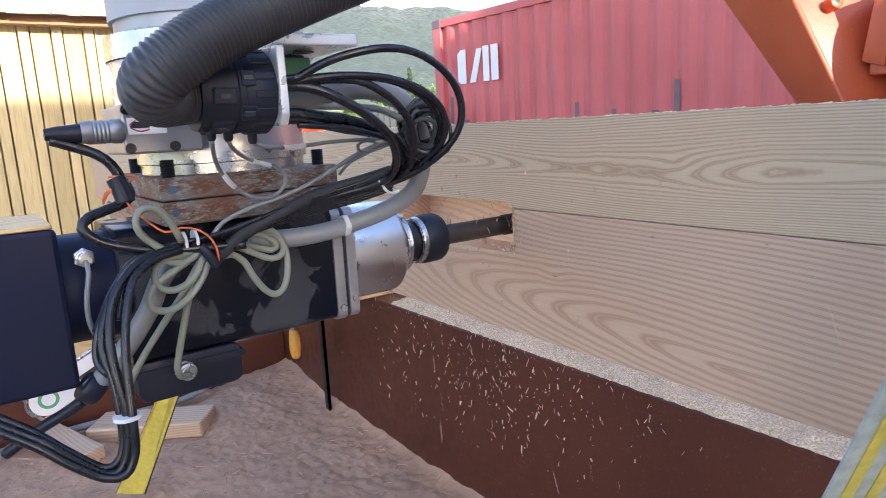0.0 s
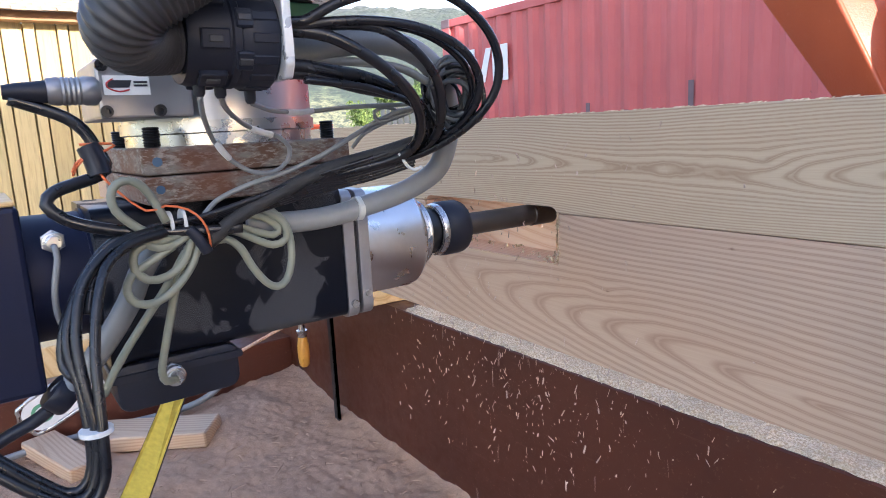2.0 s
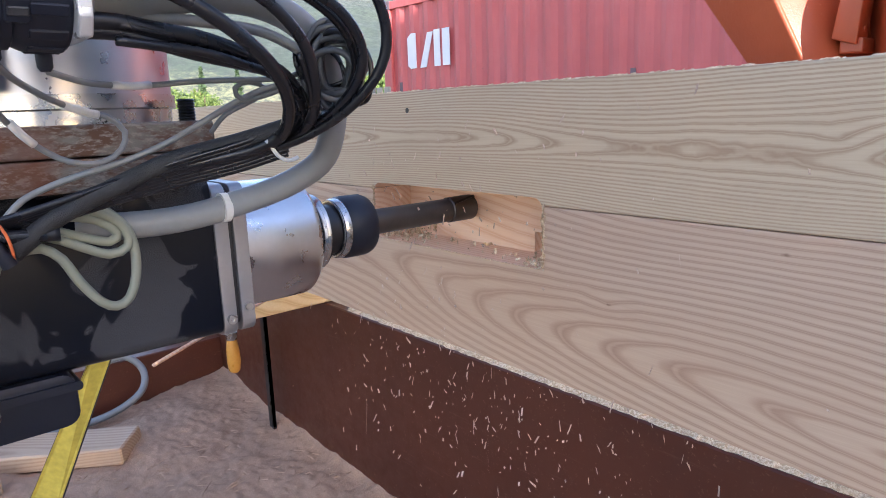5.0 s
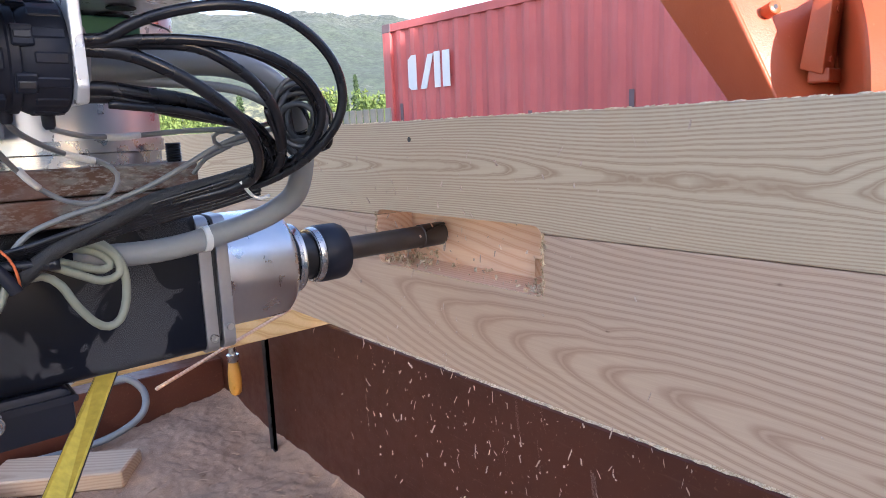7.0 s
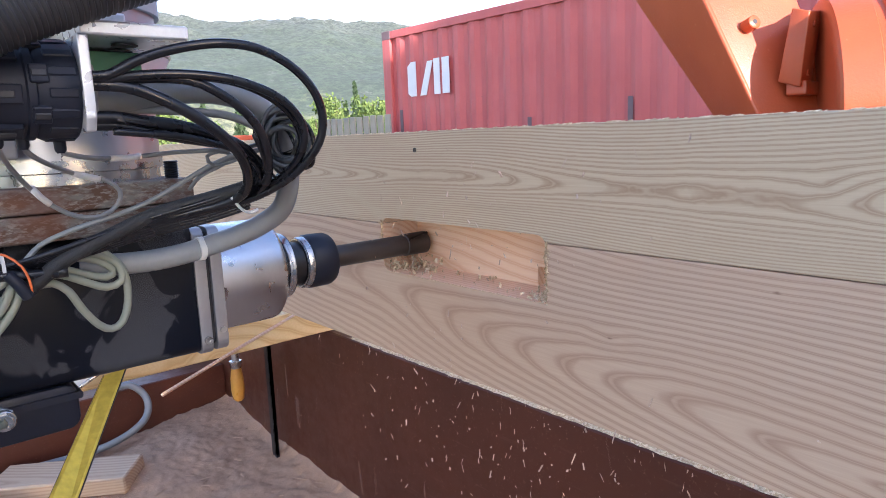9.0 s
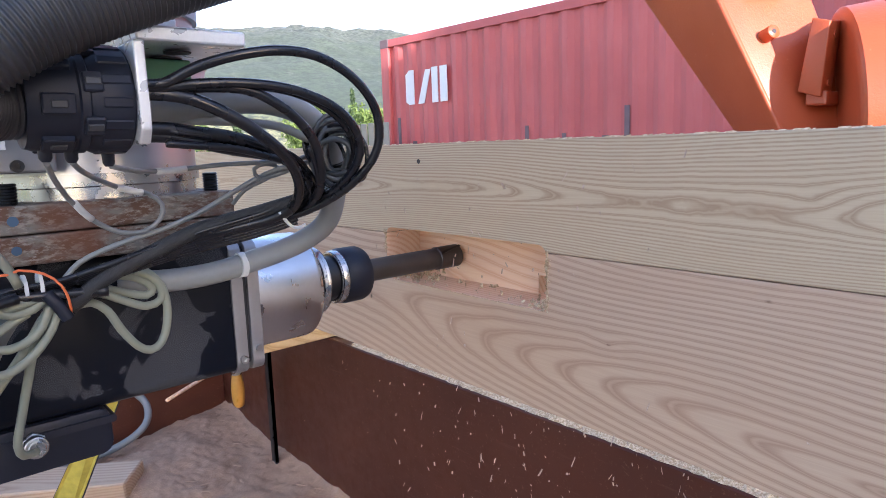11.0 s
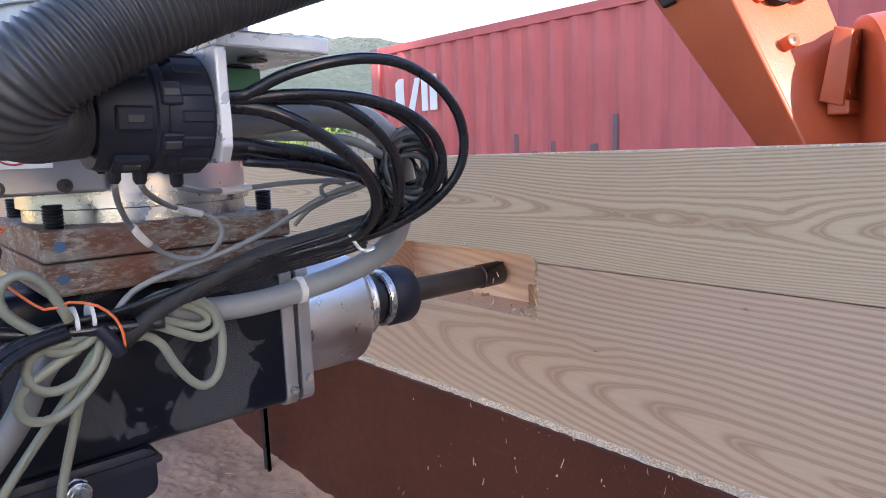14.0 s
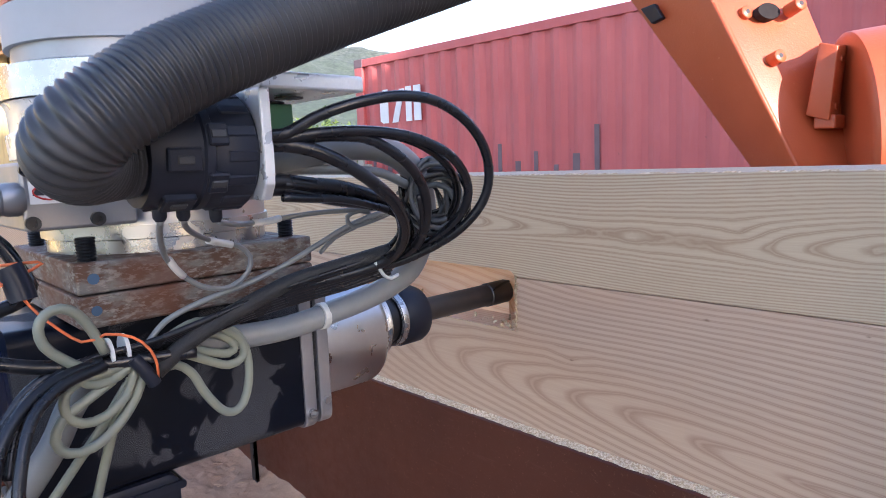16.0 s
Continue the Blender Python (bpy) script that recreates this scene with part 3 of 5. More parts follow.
def build_yard():
    # board fence between container and shed
    root = thing("board_fence", "low weathered grey board fence", "fence", (-7.9, 4.5, 0))
    part("rail", box(-0.2, 1.6, 0.03, 0.07, 1.05, 1.13), M_FENCE, root)
    brd = mesh_of(box(-0.06, 0.06, 0, 0.022, 0.0, 1.42, 0.004, 1), "board")
    for k in range(11):
        o = part("board", brd, M_FENCE, root)
        o.location = (-0.15 + k * 0.16, 0, 0.004 * (k % 3))
    # plastic barrel in the yard
    root = thing("plastic_barrel", "orange-red plastic barrel standing in the gravel yard", "barrel", (-5.06, 1.98, 0))
    prof = [(0.0, 0.20), (0.03, 0.22)]
    for k in range(4):
        z = 0.15 + k * 0.26
        prof += [(z, 0.222), (z + 0.02, 0.232), (z + 0.05, 0.232), (z + 0.07, 0.222)]
    part("barrel_body", lathe(prof + [(1.10, 0.222), (1.15, 0.20)], (0, 0, 0), "z", 36), M_CABLEDRUM, root, "", True)
    part("lid", lathe([(1.15, 0.205), (1.16, 0.212), (1.185, 0.212), (1.195, 0.20)], (0, 0, 0), "z", 36), M_CABLEDRUM, root, "", True)
    # unseen blocks added to keep the low sun off work place and container
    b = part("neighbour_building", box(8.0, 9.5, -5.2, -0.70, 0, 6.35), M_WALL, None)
    tagged(b, "plain pale rendered block, added out of view to shade the yard", "building", kind="structure")
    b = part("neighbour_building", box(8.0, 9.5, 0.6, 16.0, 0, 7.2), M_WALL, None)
    tagged(b, "plain pale rendered block, added out of view to shade the yard", "building", kind="structure")


build_yard()

# ---------------------------------------------------------------- trough
WALL_Y, WALL_TOP, FLOOR = 0.403, -0.345, -0.813
BACK_X, BACK_TOP = -1.906, -0.628
GROW = 1.53                         # size of the loose things in the trough
SHIFT = Vector((-0.2385, 0.265, -0.0848))


def in_trough(m=None):
    """The pose of a thing in the trough, from its pose in the plan of the trough."""
    return Matrix.Translation(SHIFT + Vector((0, 0, H))) @ Matrix.Scale(GROW, 4) @ Matrix.Translation((0, 0, -H)) @ (m or Matrix.Translation((0, 0, H)))




def build_trough():
    w = part("trough_wall_long", box(-3.4, 1.9, WALL_Y, WALL_Y + 0.20, -H, WALL_TOP, 0.003, 1), M_BROWN, None)
    w.location = (0, 0, H)
    tagged(w, "dark red-brown film-faced long side wall of the trough", "wall", kind="structure")
    w = part("trough_wall_end", box(BACK_X - 0.15, BACK_X, -2.0, WALL_Y, -H, BACK_TOP, 0.003, 1), M_BROWN, None)
    w.location = (0, 0, H)
    tagged(w, "dark red-brown film-faced end wall of the trough", "wall", kind="structure")
    # sawdust bed, heaped up in the corner
    nx, ny = 420, 320
    vs, fs = [], []
    for j in range(ny + 1):
        for i in range(nx + 1):
            x = BACK_X + (1.34 - BACK_X) * i / nx
            y = -2.0 + (WALL_Y + 2.0) * j / ny
            q = Vector((x, y, 0))
            z = FLOOR + 0.014 * noise.noise(q * 3.5) + 0.009 * noise.noise(q * 12) + 0.005 * noise.noise(q * 38) + 0.004 * noise.noise(q * 90)
            z += 0.055 * math.exp(-((x - BACK_X) ** 2 + (y - WALL_Y) ** 2) / 0.07) + 0.03 * math.exp(-((x + 1.66) ** 2 + (y - 0.08) ** 2) / 0.045)
            z += 0.022 * math.exp((y - WALL_Y) / 0.03)
            vs.append((x, y, z))
    for j in range(ny):
        for i in range(nx):
            k = j * (nx + 1) + i
            fs.append((k, k + 1, k + nx + 2, k + nx + 1))
    me = bpy.data.meshes.new("sawdust_floor")
    me.from_pydata(vs, [], fs)
    me.polygons.foreach_set("use_smooth", [True] * len(fs))
    o = part("floor", me, M_DUST, None)
    o.location = (0, 0, H)
    tagged(o, "trough floor covered with reddish brown sawdust", "floor", kind="structure")
    # slivers lying on it
    rg = random.Random(5)
    vs, fs = [], []
    for _ in range(1300):
        x, y = rg.uniform(BACK_X + 0.03, 0.1), rg.uniform(-0.75, WALL_Y - 0.02)
        l = rg.uniform(0.006, 0.04) * rg.uniform(0.3, 1.0) * (3.5 if rg.random() < 0.06 else 1)
        a = rg.uniform(0, 3.14)
        w2, z = rg.uniform(0.0005, 0.0016) * (2.2 if l > 0.06 else 1), FLOOR + 0.010 + rg.uniform(-0.006, 0.010) + 0.055 * math.exp(-((x - BACK_X) ** 2 + (y - WALL_Y) ** 2) / 0.07)
        k = len(vs)
        e = Matrix.Translation((x, y, z)) @ Euler((rg.uniform(-.3, .3), rg.uniform(-.2, .2), a)).to_matrix().to_4x4()
        for p in ((-l / 2, -w2, 0), (l / 2, -w2 * .5, 0), (l / 2, w2 * .5, .001), (-l / 2, w2, .001), (0, 0, .0025)):
            vs.append(tuple(e @ Vector(p)))
        fs += [(k, k + 1, k + 4), (k + 1, k + 2, k + 4), (k + 2, k + 3, k + 4), (k + 3, k, k + 4)]
    me = bpy.data.meshes.new("slivers")
    me.from_pydata(vs, [], fs)
    o = part("wood_slivers", me, M_SLIVER, None)
    o.location = (0, 0, H)
    tagged(o, "thin wood slivers scattered on the sawdust", "wood slivers", kind="stuff")
    # fresh dust on top of the long wall
    nx, ny = 1300, 26
    vs, fs = [], []
    for j in range(ny + 1):
        for i in range(nx + 1):
            x = -1.02 + 2.7 * i / nx
            f = j / ny
            y = WALL_Y + 0.003 + 0.16 * f
            q = Vector((x, y, 0))
            z = 0.010 * (min(1, f * 14) ** 0.6) * (0.65 + 0.6 * noise.noise(q * 26)) + 0.005 * noise.noise(q * 100) + 0.003 * noise.noise(q * 220)
            if f == 0:
                z = 0.0
                y += 0.004 * noise.noise(q * 60)
            vs.append((x, y, WALL_TOP + max(0.0006, z)))
    for j in range(ny):
        for i in range(nx):
            k = j * (nx + 1) + i
            fs.append((k, k + 1, k + nx + 2, k + nx + 1))
    me = bpy.data.meshes.new("ledge_sawdust")
    me.from_pydata(vs, [], fs)
    o = part("ledge_sawdust", me, M_DUST_LIGHT, None)
    o.location = (0, 0, H)
    tagged(o, "pale fresh sawdust piled along the wall's top edge", "sawdust", kind="stuff")


build_trough()


# ---------------------------------------------------------------- timber beam
Z_TOP, Z_SEAM, Z_BOT = 0.173, 0.0605, -0.108
PX0, PX1, PZ0, PZ1 = -0.272, 0.0, 0.0, 0.068


def build_beam():
    root = thing("timber_beam", "long planed spruce beam with a mortise being milled", "beam")
    up = part("upper_lamella", box(-3.4, 2.2, 0.0, 0.14, Z_SEAM + 0.0003, Z_TOP, 0.0012, 2), M_UP, None)
    lo = part("lower_lamella", box(-3.4, 2.2, 0.0, 0.14, Z_BOT, Z_SEAM - 0.0003, 0.0012, 2), M_LOW, None)
    inside = lambda c: c.y > 0.0005 and c.y < 0.09 and PX0 - 0.002 < c.x < PX1 + 0.002 and PZ0 - 0.002 < c.z < PZ1 + 0.002
    for o in (up, lo):
        carve(o, [prism(rounded(PX0, PX1, PZ0, PZ1, 0.012, 5, (1, 0, 1, 1)), -0.02, 0.056), prism(rounded(-0.060, PX1 - 0.001, 0.0005, 0.022, 0.002, 2), 0.02, 0.072)], M_CUT, inside)
        o.parent = root
    # splintered rim
    rg = random.Random(3)
    vs, fs = [], []

    def hair(x, z, dx, dz, l):
        k = len(vs)
        w = rg.uniform(0.0003, 0.0009)
        tip = Vector((x + dx * l, -rg.uniform(0.0, 0.004), z + dz * l))
        vs.extend([(x - w, 0.001, z - w), (x + w, 0.001, z + w), (x, -0.0015, z), tuple(tip)])
        fs.extend([(k, k + 1, k + 3), (k + 1, k + 2, k + 3), (k + 2, k, k + 3)])
    for _ in range(130):
        z = rg.uniform(PZ0, PZ1 - 0.006)
        hair(PX1, z, rg.uniform(-0.4, 1.0), rg.uniform(-1, 1), rg.uniform(0.002, 0.007))
    for _ in range(40):
        hair(PX0, rg.uniform(0.035, PZ1 - 0.004), rg.uniform(-1, 0.3), rg.uniform(-1, 1), rg.uniform(0.002, 0.007))
    for _ in range(60):
        hair(rg.uniform(PX0, PX1), PZ0, rg.uniform(-1, 1), rg.uniform(-.4, .6), rg.uniform(0.001, 0.003))
    me = bpy.data.meshes.new("splinters")
    me.from_pydata(vs, [], fs)
    tagged(part("splinters", me, M_DUST_LIGHT, root, "torn wood fibres round the mortise"), kind="stuff")
    # ragged fibres along the top edge
    vs, fs = [], []
    for _ in range(420):
        x = rg.uniform(-0.9, 0.9)
        l, w = rg.uniform(0.001, 0.006), rg.uniform(0.0003, 0.0012)
        k = len(vs)
        vs += [(x - l, 0.0, Z_TOP - 0.0005), (x + l, -0.0005, Z_TOP - 0.0005), (x + l * .6, 0.001, Z_TOP + w), (x - l * .7, 0.001, Z_TOP + w * .6)]
        fs.append((k, k + 1, k + 2, k + 3))
    me = bpy.data.meshes.new("edge_fibres")
    me.from_pydata(vs, [], fs)
    tagged(part("edge_fibres", me, M_DUST_LIGHT, root, "pale ragged fibres on the sawn edge"), kind="stuff")
    # small bored hole: a black disc stands for the shade inside it
    part("bored_hole", lathe([(0, 0.0028), (0.004, 0.0028)], (-0.198, -0.0006, 0.152), "y", 14), M_BLACKINK, root, "small bored hole drawn as a black disc")
    # chips lying in the mortise
    vs, fs = [], []
    for _ in range(260):
        side = rg.random()
        x = PX0 + abs(rg.gauss(0, 0.035)) + 0.004 if side < 0.6 else (PX1 - abs(rg.gauss(0, 0.015)) - 0.004 if side < 0.8 else rg.uniform(PX0, PX1))
        y = rg.uniform(0.002, 0.05)
        z = 0.001 + (0.018 * rg.random() ** 2 if side < 0.6 else 0.004 * rg.random())
        l = rg.uniform(0.001, 0.004)
        e = Matrix.Translation((x, y, z)) @ Euler((rg.uniform(0, 6), rg.uniform(0, 6), rg.uniform(0, 6))).to_matrix().to_4x4()
        k = len(vs)
        for p in ((-l, -l * .5, 0), (l, -l * .4, .0005), (l * .7, l * .5, 0), (-l * .8, l * .4, .0008)):
            vs.append(tuple(e @ Vector(p)))
        fs.append((k, k + 1, k + 2, k + 3))
    me = bpy.data.meshes.new("mortise_chips")
    me.from_pydata(vs, [], fs)
    o = part("mortise_chips", me, M_DUST_LIGHT, None)
    o.location = (0, 0, H)
    tagged(o, "small pale wood chips lying in the mortise", "wood chips", kind="stuff")


build_beam()


def build_supports():
    """Timber posts that carry the two ends of the beam."""
    for x in (-3.2, 2.05):
        root = thing("support_post", "squared timber post carrying the beam's end", "post", (x, 0.07, 0), "posts under the beam")
        part("post", box(-0.06, 0.06, -0.06, 0.06, 0.03, H + Z_BOT - 0.001, 0.004, 1), M_BLOCK, root)
        part("foot", box(-0.14, 0.14, -0.10, 0.10, 0.0, 0.03, 0.004, 1), M_BLOCK, root)


build_supports()


# ---------------------------------------------------------------- things in and round the trough
def build_trough_things():
    o = part("pine_batten", box(-0.645, -0.580, -1.3, 0.25, -0.1695, -0.122, 0.002, 1), M_BATTEN, None)
    o.matrix_world = in_trough()
    tagged(o, "yellow pine batten under the beam, resting on the trough", "batten")
    # screw clamp
    root = thing("screw_clamp", "bar clamp with a black toothed bar and wooden handle", "clamp")
    root.matrix_world = in_trough()
    part("bar", box(-0.787, -0.771, 0.058, 0.066, -0.485, -0.165, 0.0015, 1), M_DARKSTEEL, root, "black toothed bar")
    teeth = bmesh.new()
    for k in range(46):
        box(-0.7715, -0.7690, 0.0585, 0.0655, -0.47 + k * 0.006, -0.457 + k * 0.006, bm=teeth)
    part("teeth", teeth, M_DARKSTEEL, root)
    part("sliding_arm", hexa([(-0.79, 0.045, -0.195), (-0.765, 0.071, -0.195), (-0.765, 0.071, -0.166), (-0.79, 0.045, -0.166), (-0.745, -0.055, -0.192), (-0.715, -0.045, -0.192), (-0.715, -0.045, -0.170), (-0.745, -0.055, -0.170)], 0.004), M_DARKSTEEL, root)
    part("screw", lathe([(-0.235, 0.0065), (-0.18, 0.0065)], (-0.716, -0.030, 0), "z", 16), M_STEEL, root, "bright threaded screw")
    part("ferrule", lathe([(-0.240, 0.009), (-0.226, 0.011)], (-0.716, -0.030, 0), "z", 20), M_STEEL, root)
    part("handle", lathe([(-0.303, 0.006), (-0.299, 0.010), (-0.282, 0.0122), (-0.260, 0.0118), (-0.240, 0.0088)], (-0.716, -0.030, 0), "z", 20), M_HANDLE, root, "varnished yellow wooden handle", True)
    # yellow ratchet strap running from the batten down to the floor
    o = part("lashing_strap", hexa([(-0.52, -0.290, -0.135), (-0.515, -0.262, -0.128), (-0.668, -0.366, -0.466), (-0.702, -0.407, -0.466),
                                     (-0.518, -0.292, -0.134), (-0.513, -0.264, -0.127), (-0.665, -0.368, -0.465), (-0.699, -0.409, -0.465)]), M_YELLOW, None)
    o.matrix_world = in_trough()
    tagged(o, "taut yellow webbing lashing strap with a black edge", "strap")
    part("edge_stitch", sweep([(-0.513, -0.263, -0.127), (-0.665, -0.366, -0.465)], 0.0011, 6), M_BLACKINK, o, "black stitched edge")
    part("edge_stitch", sweep([(-0.519, -0.291, -0.134), (-0.7005, -0.408, -0.465)], 0.0011, 6), M_BLACKINK, o, "black stitched edge")
    # worn strap hanging by the beam
    o = part("worn_strap", box(-0.028, 0.028, -0.002, 0.002, -0.45, 0.36, 0.001, 1), M_STRAPGREY, None)
    o.matrix_world = Matrix.Translation((0.492, -0.098, H - 0.02)) @ pose(0, 0, 0, 24, 0, 62)
    tagged(o, "worn grey-green webbing strap with yellow stripes", "strap")
    for u in (-0.012, 0.010):
        part("stripe", box(u - 0.005, u + 0.005, -0.0032, -0.0022, -0.45, 0.36), M_YELLOW, o, "faded yellow stripe")
    # offcut on the sawdust, bits and grey hose
    o = part("wood_offcut", box(-0.13, 0.13, -0.045, 0.045, 0.0, 0.034, 0.003, 1), M_BLOCK, None)
    o.matrix_world = in_trough(Matrix.Translation((-0.955, -0.285, H - 0.476 + 0.004)) @ pose(0, 0, 0, 3, -2, 52))
    tagged(o, "short sawn wood offcut lying in the sawdust", "offcut")
    o = part("wood_offcut", box(-0.10, 0.10, -0.035, 0.035, 0.0, 0.03, 0.003, 1), M_BLOCK, None)
    o.matrix_world = in_trough(Matrix.Translation((-0.98, -0.46, H - 0.476 + 0.004)) @ pose(0, 0, 0, 0, 3, 20))
    tagged(o, "short sawn wood offcut lying in the sawdust", "offcut")
    o = part("brown_splint", box(-0.045, 0.045, -0.007, 0.007, 0.0, 0.008, 0.002, 1), M_FASCIA, None)
    o.matrix_world = in_trough(Matrix.Translation((-1.0, -0.105, H - 0.476 + 0.016)) @ pose(0, 0, 0, 0, 0, 150))
    tagged(o, "reddish brown wood splint on the sawdust", "splint")
    o = part("grey_hose", sweep([(-1.02, -0.72, -0.476 + 0.012), (-1.05, -0.50, -0.476 + 0.02), (-1.06, -0.34, -0.476 + 0.018), (-1.03, -0.20, -0.476 + 0.03), (-1.03, -0.12, -0.476 + 0.06), (-1.055, -0.10, -0.476 + 0.10), (-1.075, -0.13, -0.476 + 0.135), (-1.085, -0.18, -0.352)], 0.0075, 12), M_GREYCAB, None)
    o.matrix_world = in_trough()
    tagged(o, "grey flexible hose lying along the trough's end", "hose")
    root = thing("chainsaw_bar", "white chainsaw guide bar with a green round mark", "saw bar")
    root.matrix_world = Matrix(((0, -1, 0, -0.99), (0.902, 0, -0.431, -0.485), (0.431, 0, 0.902, H - 0.365), (0, 0, 0, 1)))
    part("bar_plate", prism(rounded(-0.05, 0.42, -0.034, 0.034, 0.033, 8), -0.003, 0.003, "y", 0.0008), M_WHITE, root, "white guide bar")
    part("chain", sweep([(0.42, 0, 0.037), (0.2, 0, 0.038), (-0.02, 0, 0.037), (-0.048, 0, 0.022), (-0.056, 0, 0.0), (-0.048, 0, -0.022), (-0.02, 0, -0.037), (0.2, 0, -0.038), (0.42, 0, -0.037)], 0.0042, 6, 0.01), M_STEEL, root, "grey saw chain")
    part("green_mark", lathe([(-0.0036, 0.021), (0.0036, 0.021)], (-0.012, 0, 0), "y", 28), M_GREENPL, root, "green round mark")
    part("white_mark", lathe([(-0.0042, 0.014), (0.0042, 0.014)], (-0.012, 0, 0), "y", 28), M_WHITE, root)
    part("dark_mark", box(0.06, 0.16, -0.0038, 0.0038, -0.006, 0.004), M_BLACKINK, root)
    # pale lath leaning across under the batten
    o = part("wood_lath", sweep([(-0.53, 0.0, -0.112), (-0.42, -0.15, -0.112), (-0.33, -0.273, -0.113)], 0.0026, 4, 0.02), M_CUT, None)
    o.matrix_world = in_trough()
    tagged(o, "thin pale wooden lath sticking out from the batten", "lath")


build_trough_things()


# ---------------------------------------------------------------- milling robot
AX, AZ = -0.036, 0.034    # spindle axis


def build_robot():
    R = thing("milling_robot", "orange robot arm with a black milling spindle, hoses and cables", "robot")

    # --- spindle
    sp = part("spindle_body", prism(rounded(AX - 0.056, AX + 0.056, -0.026, 0.0985, 0.010, 4), -0.476, -0.272, "y"), M_SPINDLE, R, "black dusty spindle housing", True)
    part("flange_plate", prism(rounded(AX - 0.058, AX + 0.058, -0.028, 0.093, 0.010, 4), -0.2718, -0.2607, "y", 0.0008), M_ALU_GREY, sp, "brushed aluminium flange")
    part("flange_plate", prism(rounded(AX - 0.058, AX + 0.058, -0.027, 0.093, 0.010, 4), -0.2567, -0.2455, "y", 0.0008), M_ALU_GREY, sp, "brushed aluminium flange")
    part("gap_seal", prism(rounded(AX - 0.054, AX + 0.054, -0.022, 0.089, 0.010, 4), -0.261, -0.2565, "y"), M_BLACKINK, sp)
    part("flange_screw", lathe([(0, 0.0036), (0.004, 0.0036), (0.004, 0.0018), (0.002, 0.0016)], (AX + 0.058, -0.266, -0.0135), "x", 16), M_STEEL, sp)
    part("flange_screw", lathe([(0, 0.0030), (0.003, 0.0030)], (AX + 0.058, -0.251, -0.006), "x", 16), M_STEEL, sp)
    part("nose", lathe([(-0.2455, 0.0545), (-0.181, 0.0545), (-0.177, 0.0535), (-0.1745, 0.051), (-0.174, 0.046), (-0.174, 0.02)], (AX, 0, AZ), "y", 64), M_ALU, sp, "bright turned aluminium nose", True)
    part("nose_ring", lathe([(-0.174, 0.033), (-0.168, 0.034), (-0.166, 0.032), (-0.162, 0.032), (-0.160, 0.035), (-0.155, 0.035), (-0.153, 0.031)], (AX, 0, AZ), "y", 48), M_DARKSTEEL, sp, "", True)
    part("steel_ring", lathe([(-0.1625, 0.0335), (-0.1585, 0.0358), (-0.1565, 0.0358)], (AX, 0, AZ), "y", 48), M_STEEL, sp, "bright steel ring", True)
    holder = part("tool_holder", lathe([(-0.153, 0.024), (-0.138, 0.024), (-0.137, 0.028), (-0.131, 0.0285), (-0.129, 0.027)], (AX, 0, AZ), "y", 48), M_DARKSTEEL, R, "dark steel tool holder", True)
    part("holder_ring", lathe([(-0.1375, 0.0275), (-0.1335, 0.0292), (-0.1300, 0.0292), (-0.1295, 0.0275)], (AX, 0, AZ), "y", 48), M_STEEL, holder, "bright steel ring", True)
    part("collet_nut", lathe([(-0.129, 0.028), (-0.126, 0.0305), (-0.104, 0.0305), (-0.099, 0.0285), (-0.097, 0.022), (-0.096, 0.015)], (AX, 0, AZ), "y", 24), M_BLACKPL, holder, "black collet nut", True)
    # milling bit: shank and a fluted cutter
    bit = part("milling_bit", lathe([(-0.097, 0.0128), (0.012, 0.0128), (0.013, 0.0140), (0.046, 0.0140), (0.047, 0.013)], (AX, 0, AZ), "y", 28), M_TOOL, R, "dark steel milling bit", True)
    for k in range(2):
        a = k * math.pi + 0.5
        part("cutting_edge", hexa([(AX + math.cos(a) * 0.010, 0.013, AZ + math.sin(a) * 0.010), (AX + math.cos(a) * 0.0152, 0.013, AZ + math.sin(a) * 0.0152), (AX + math.cos(a + 0.5) * 0.0152, 0.047, AZ + math.sin(a + 0.5) * 0.0152), (AX + math.cos(a + 0.5) * 0.010, 0.047, AZ + math.sin(a + 0.5) * 0.010),
                                    (AX + math.cos(a + 0.25) * 0.010, 0.013, AZ + math.sin(a + 0.25) * 0.010), (AX + math.cos(a + 0.2) * 0.0152, 0.013, AZ + math.sin(a + 0.2) * 0.0152), (AX + math.cos(a + 0.7) * 0.0152, 0.047, AZ + math.sin(a + 0.7) * 0.0152), (AX + math.cos(a + 0.75) * 0.010, 0.047, AZ + math.sin(a + 0.75) * 0.010)]), M_DARKSTEEL, bit)

    # --- rear of the spindle: neck and fan box
    part("rear_neck", lathe([(-0.528, 0.050), (-0.478, 0.050), (-0.478, 0.052), (-0.474, 0.052)], (AX, 0, AZ + 0.010), "y", 40), M_NAVY, R, "dark navy rear housing", True)
    fan = part("fan_box", box(AX - 0.062, AX + 0.060, -0.70, -0.520, -0.032, 0.106, 0.004, 2), M_NAVY, R, "dark navy fan housing")
    part("top_cover", box(AX - 0.060, AX + 0.058, -0.698, -0.522, 0.106, 0.110, 0.001, 1), M_BATTEN, fan, "pale wooden top cover")
    for dd, r, n in ((0.0, 0.0085, 6), (0.004, 0.0070, 18), (0.009, 0.0055, 18)):
        part("gland", lathe([(dd, r), (dd + 0.004, r), (dd + 0.0045, r * 0.85)], (AX + 0.050, -0.502, 0.078), "x", n), M_STEEL, R, "bright steel cable gland")
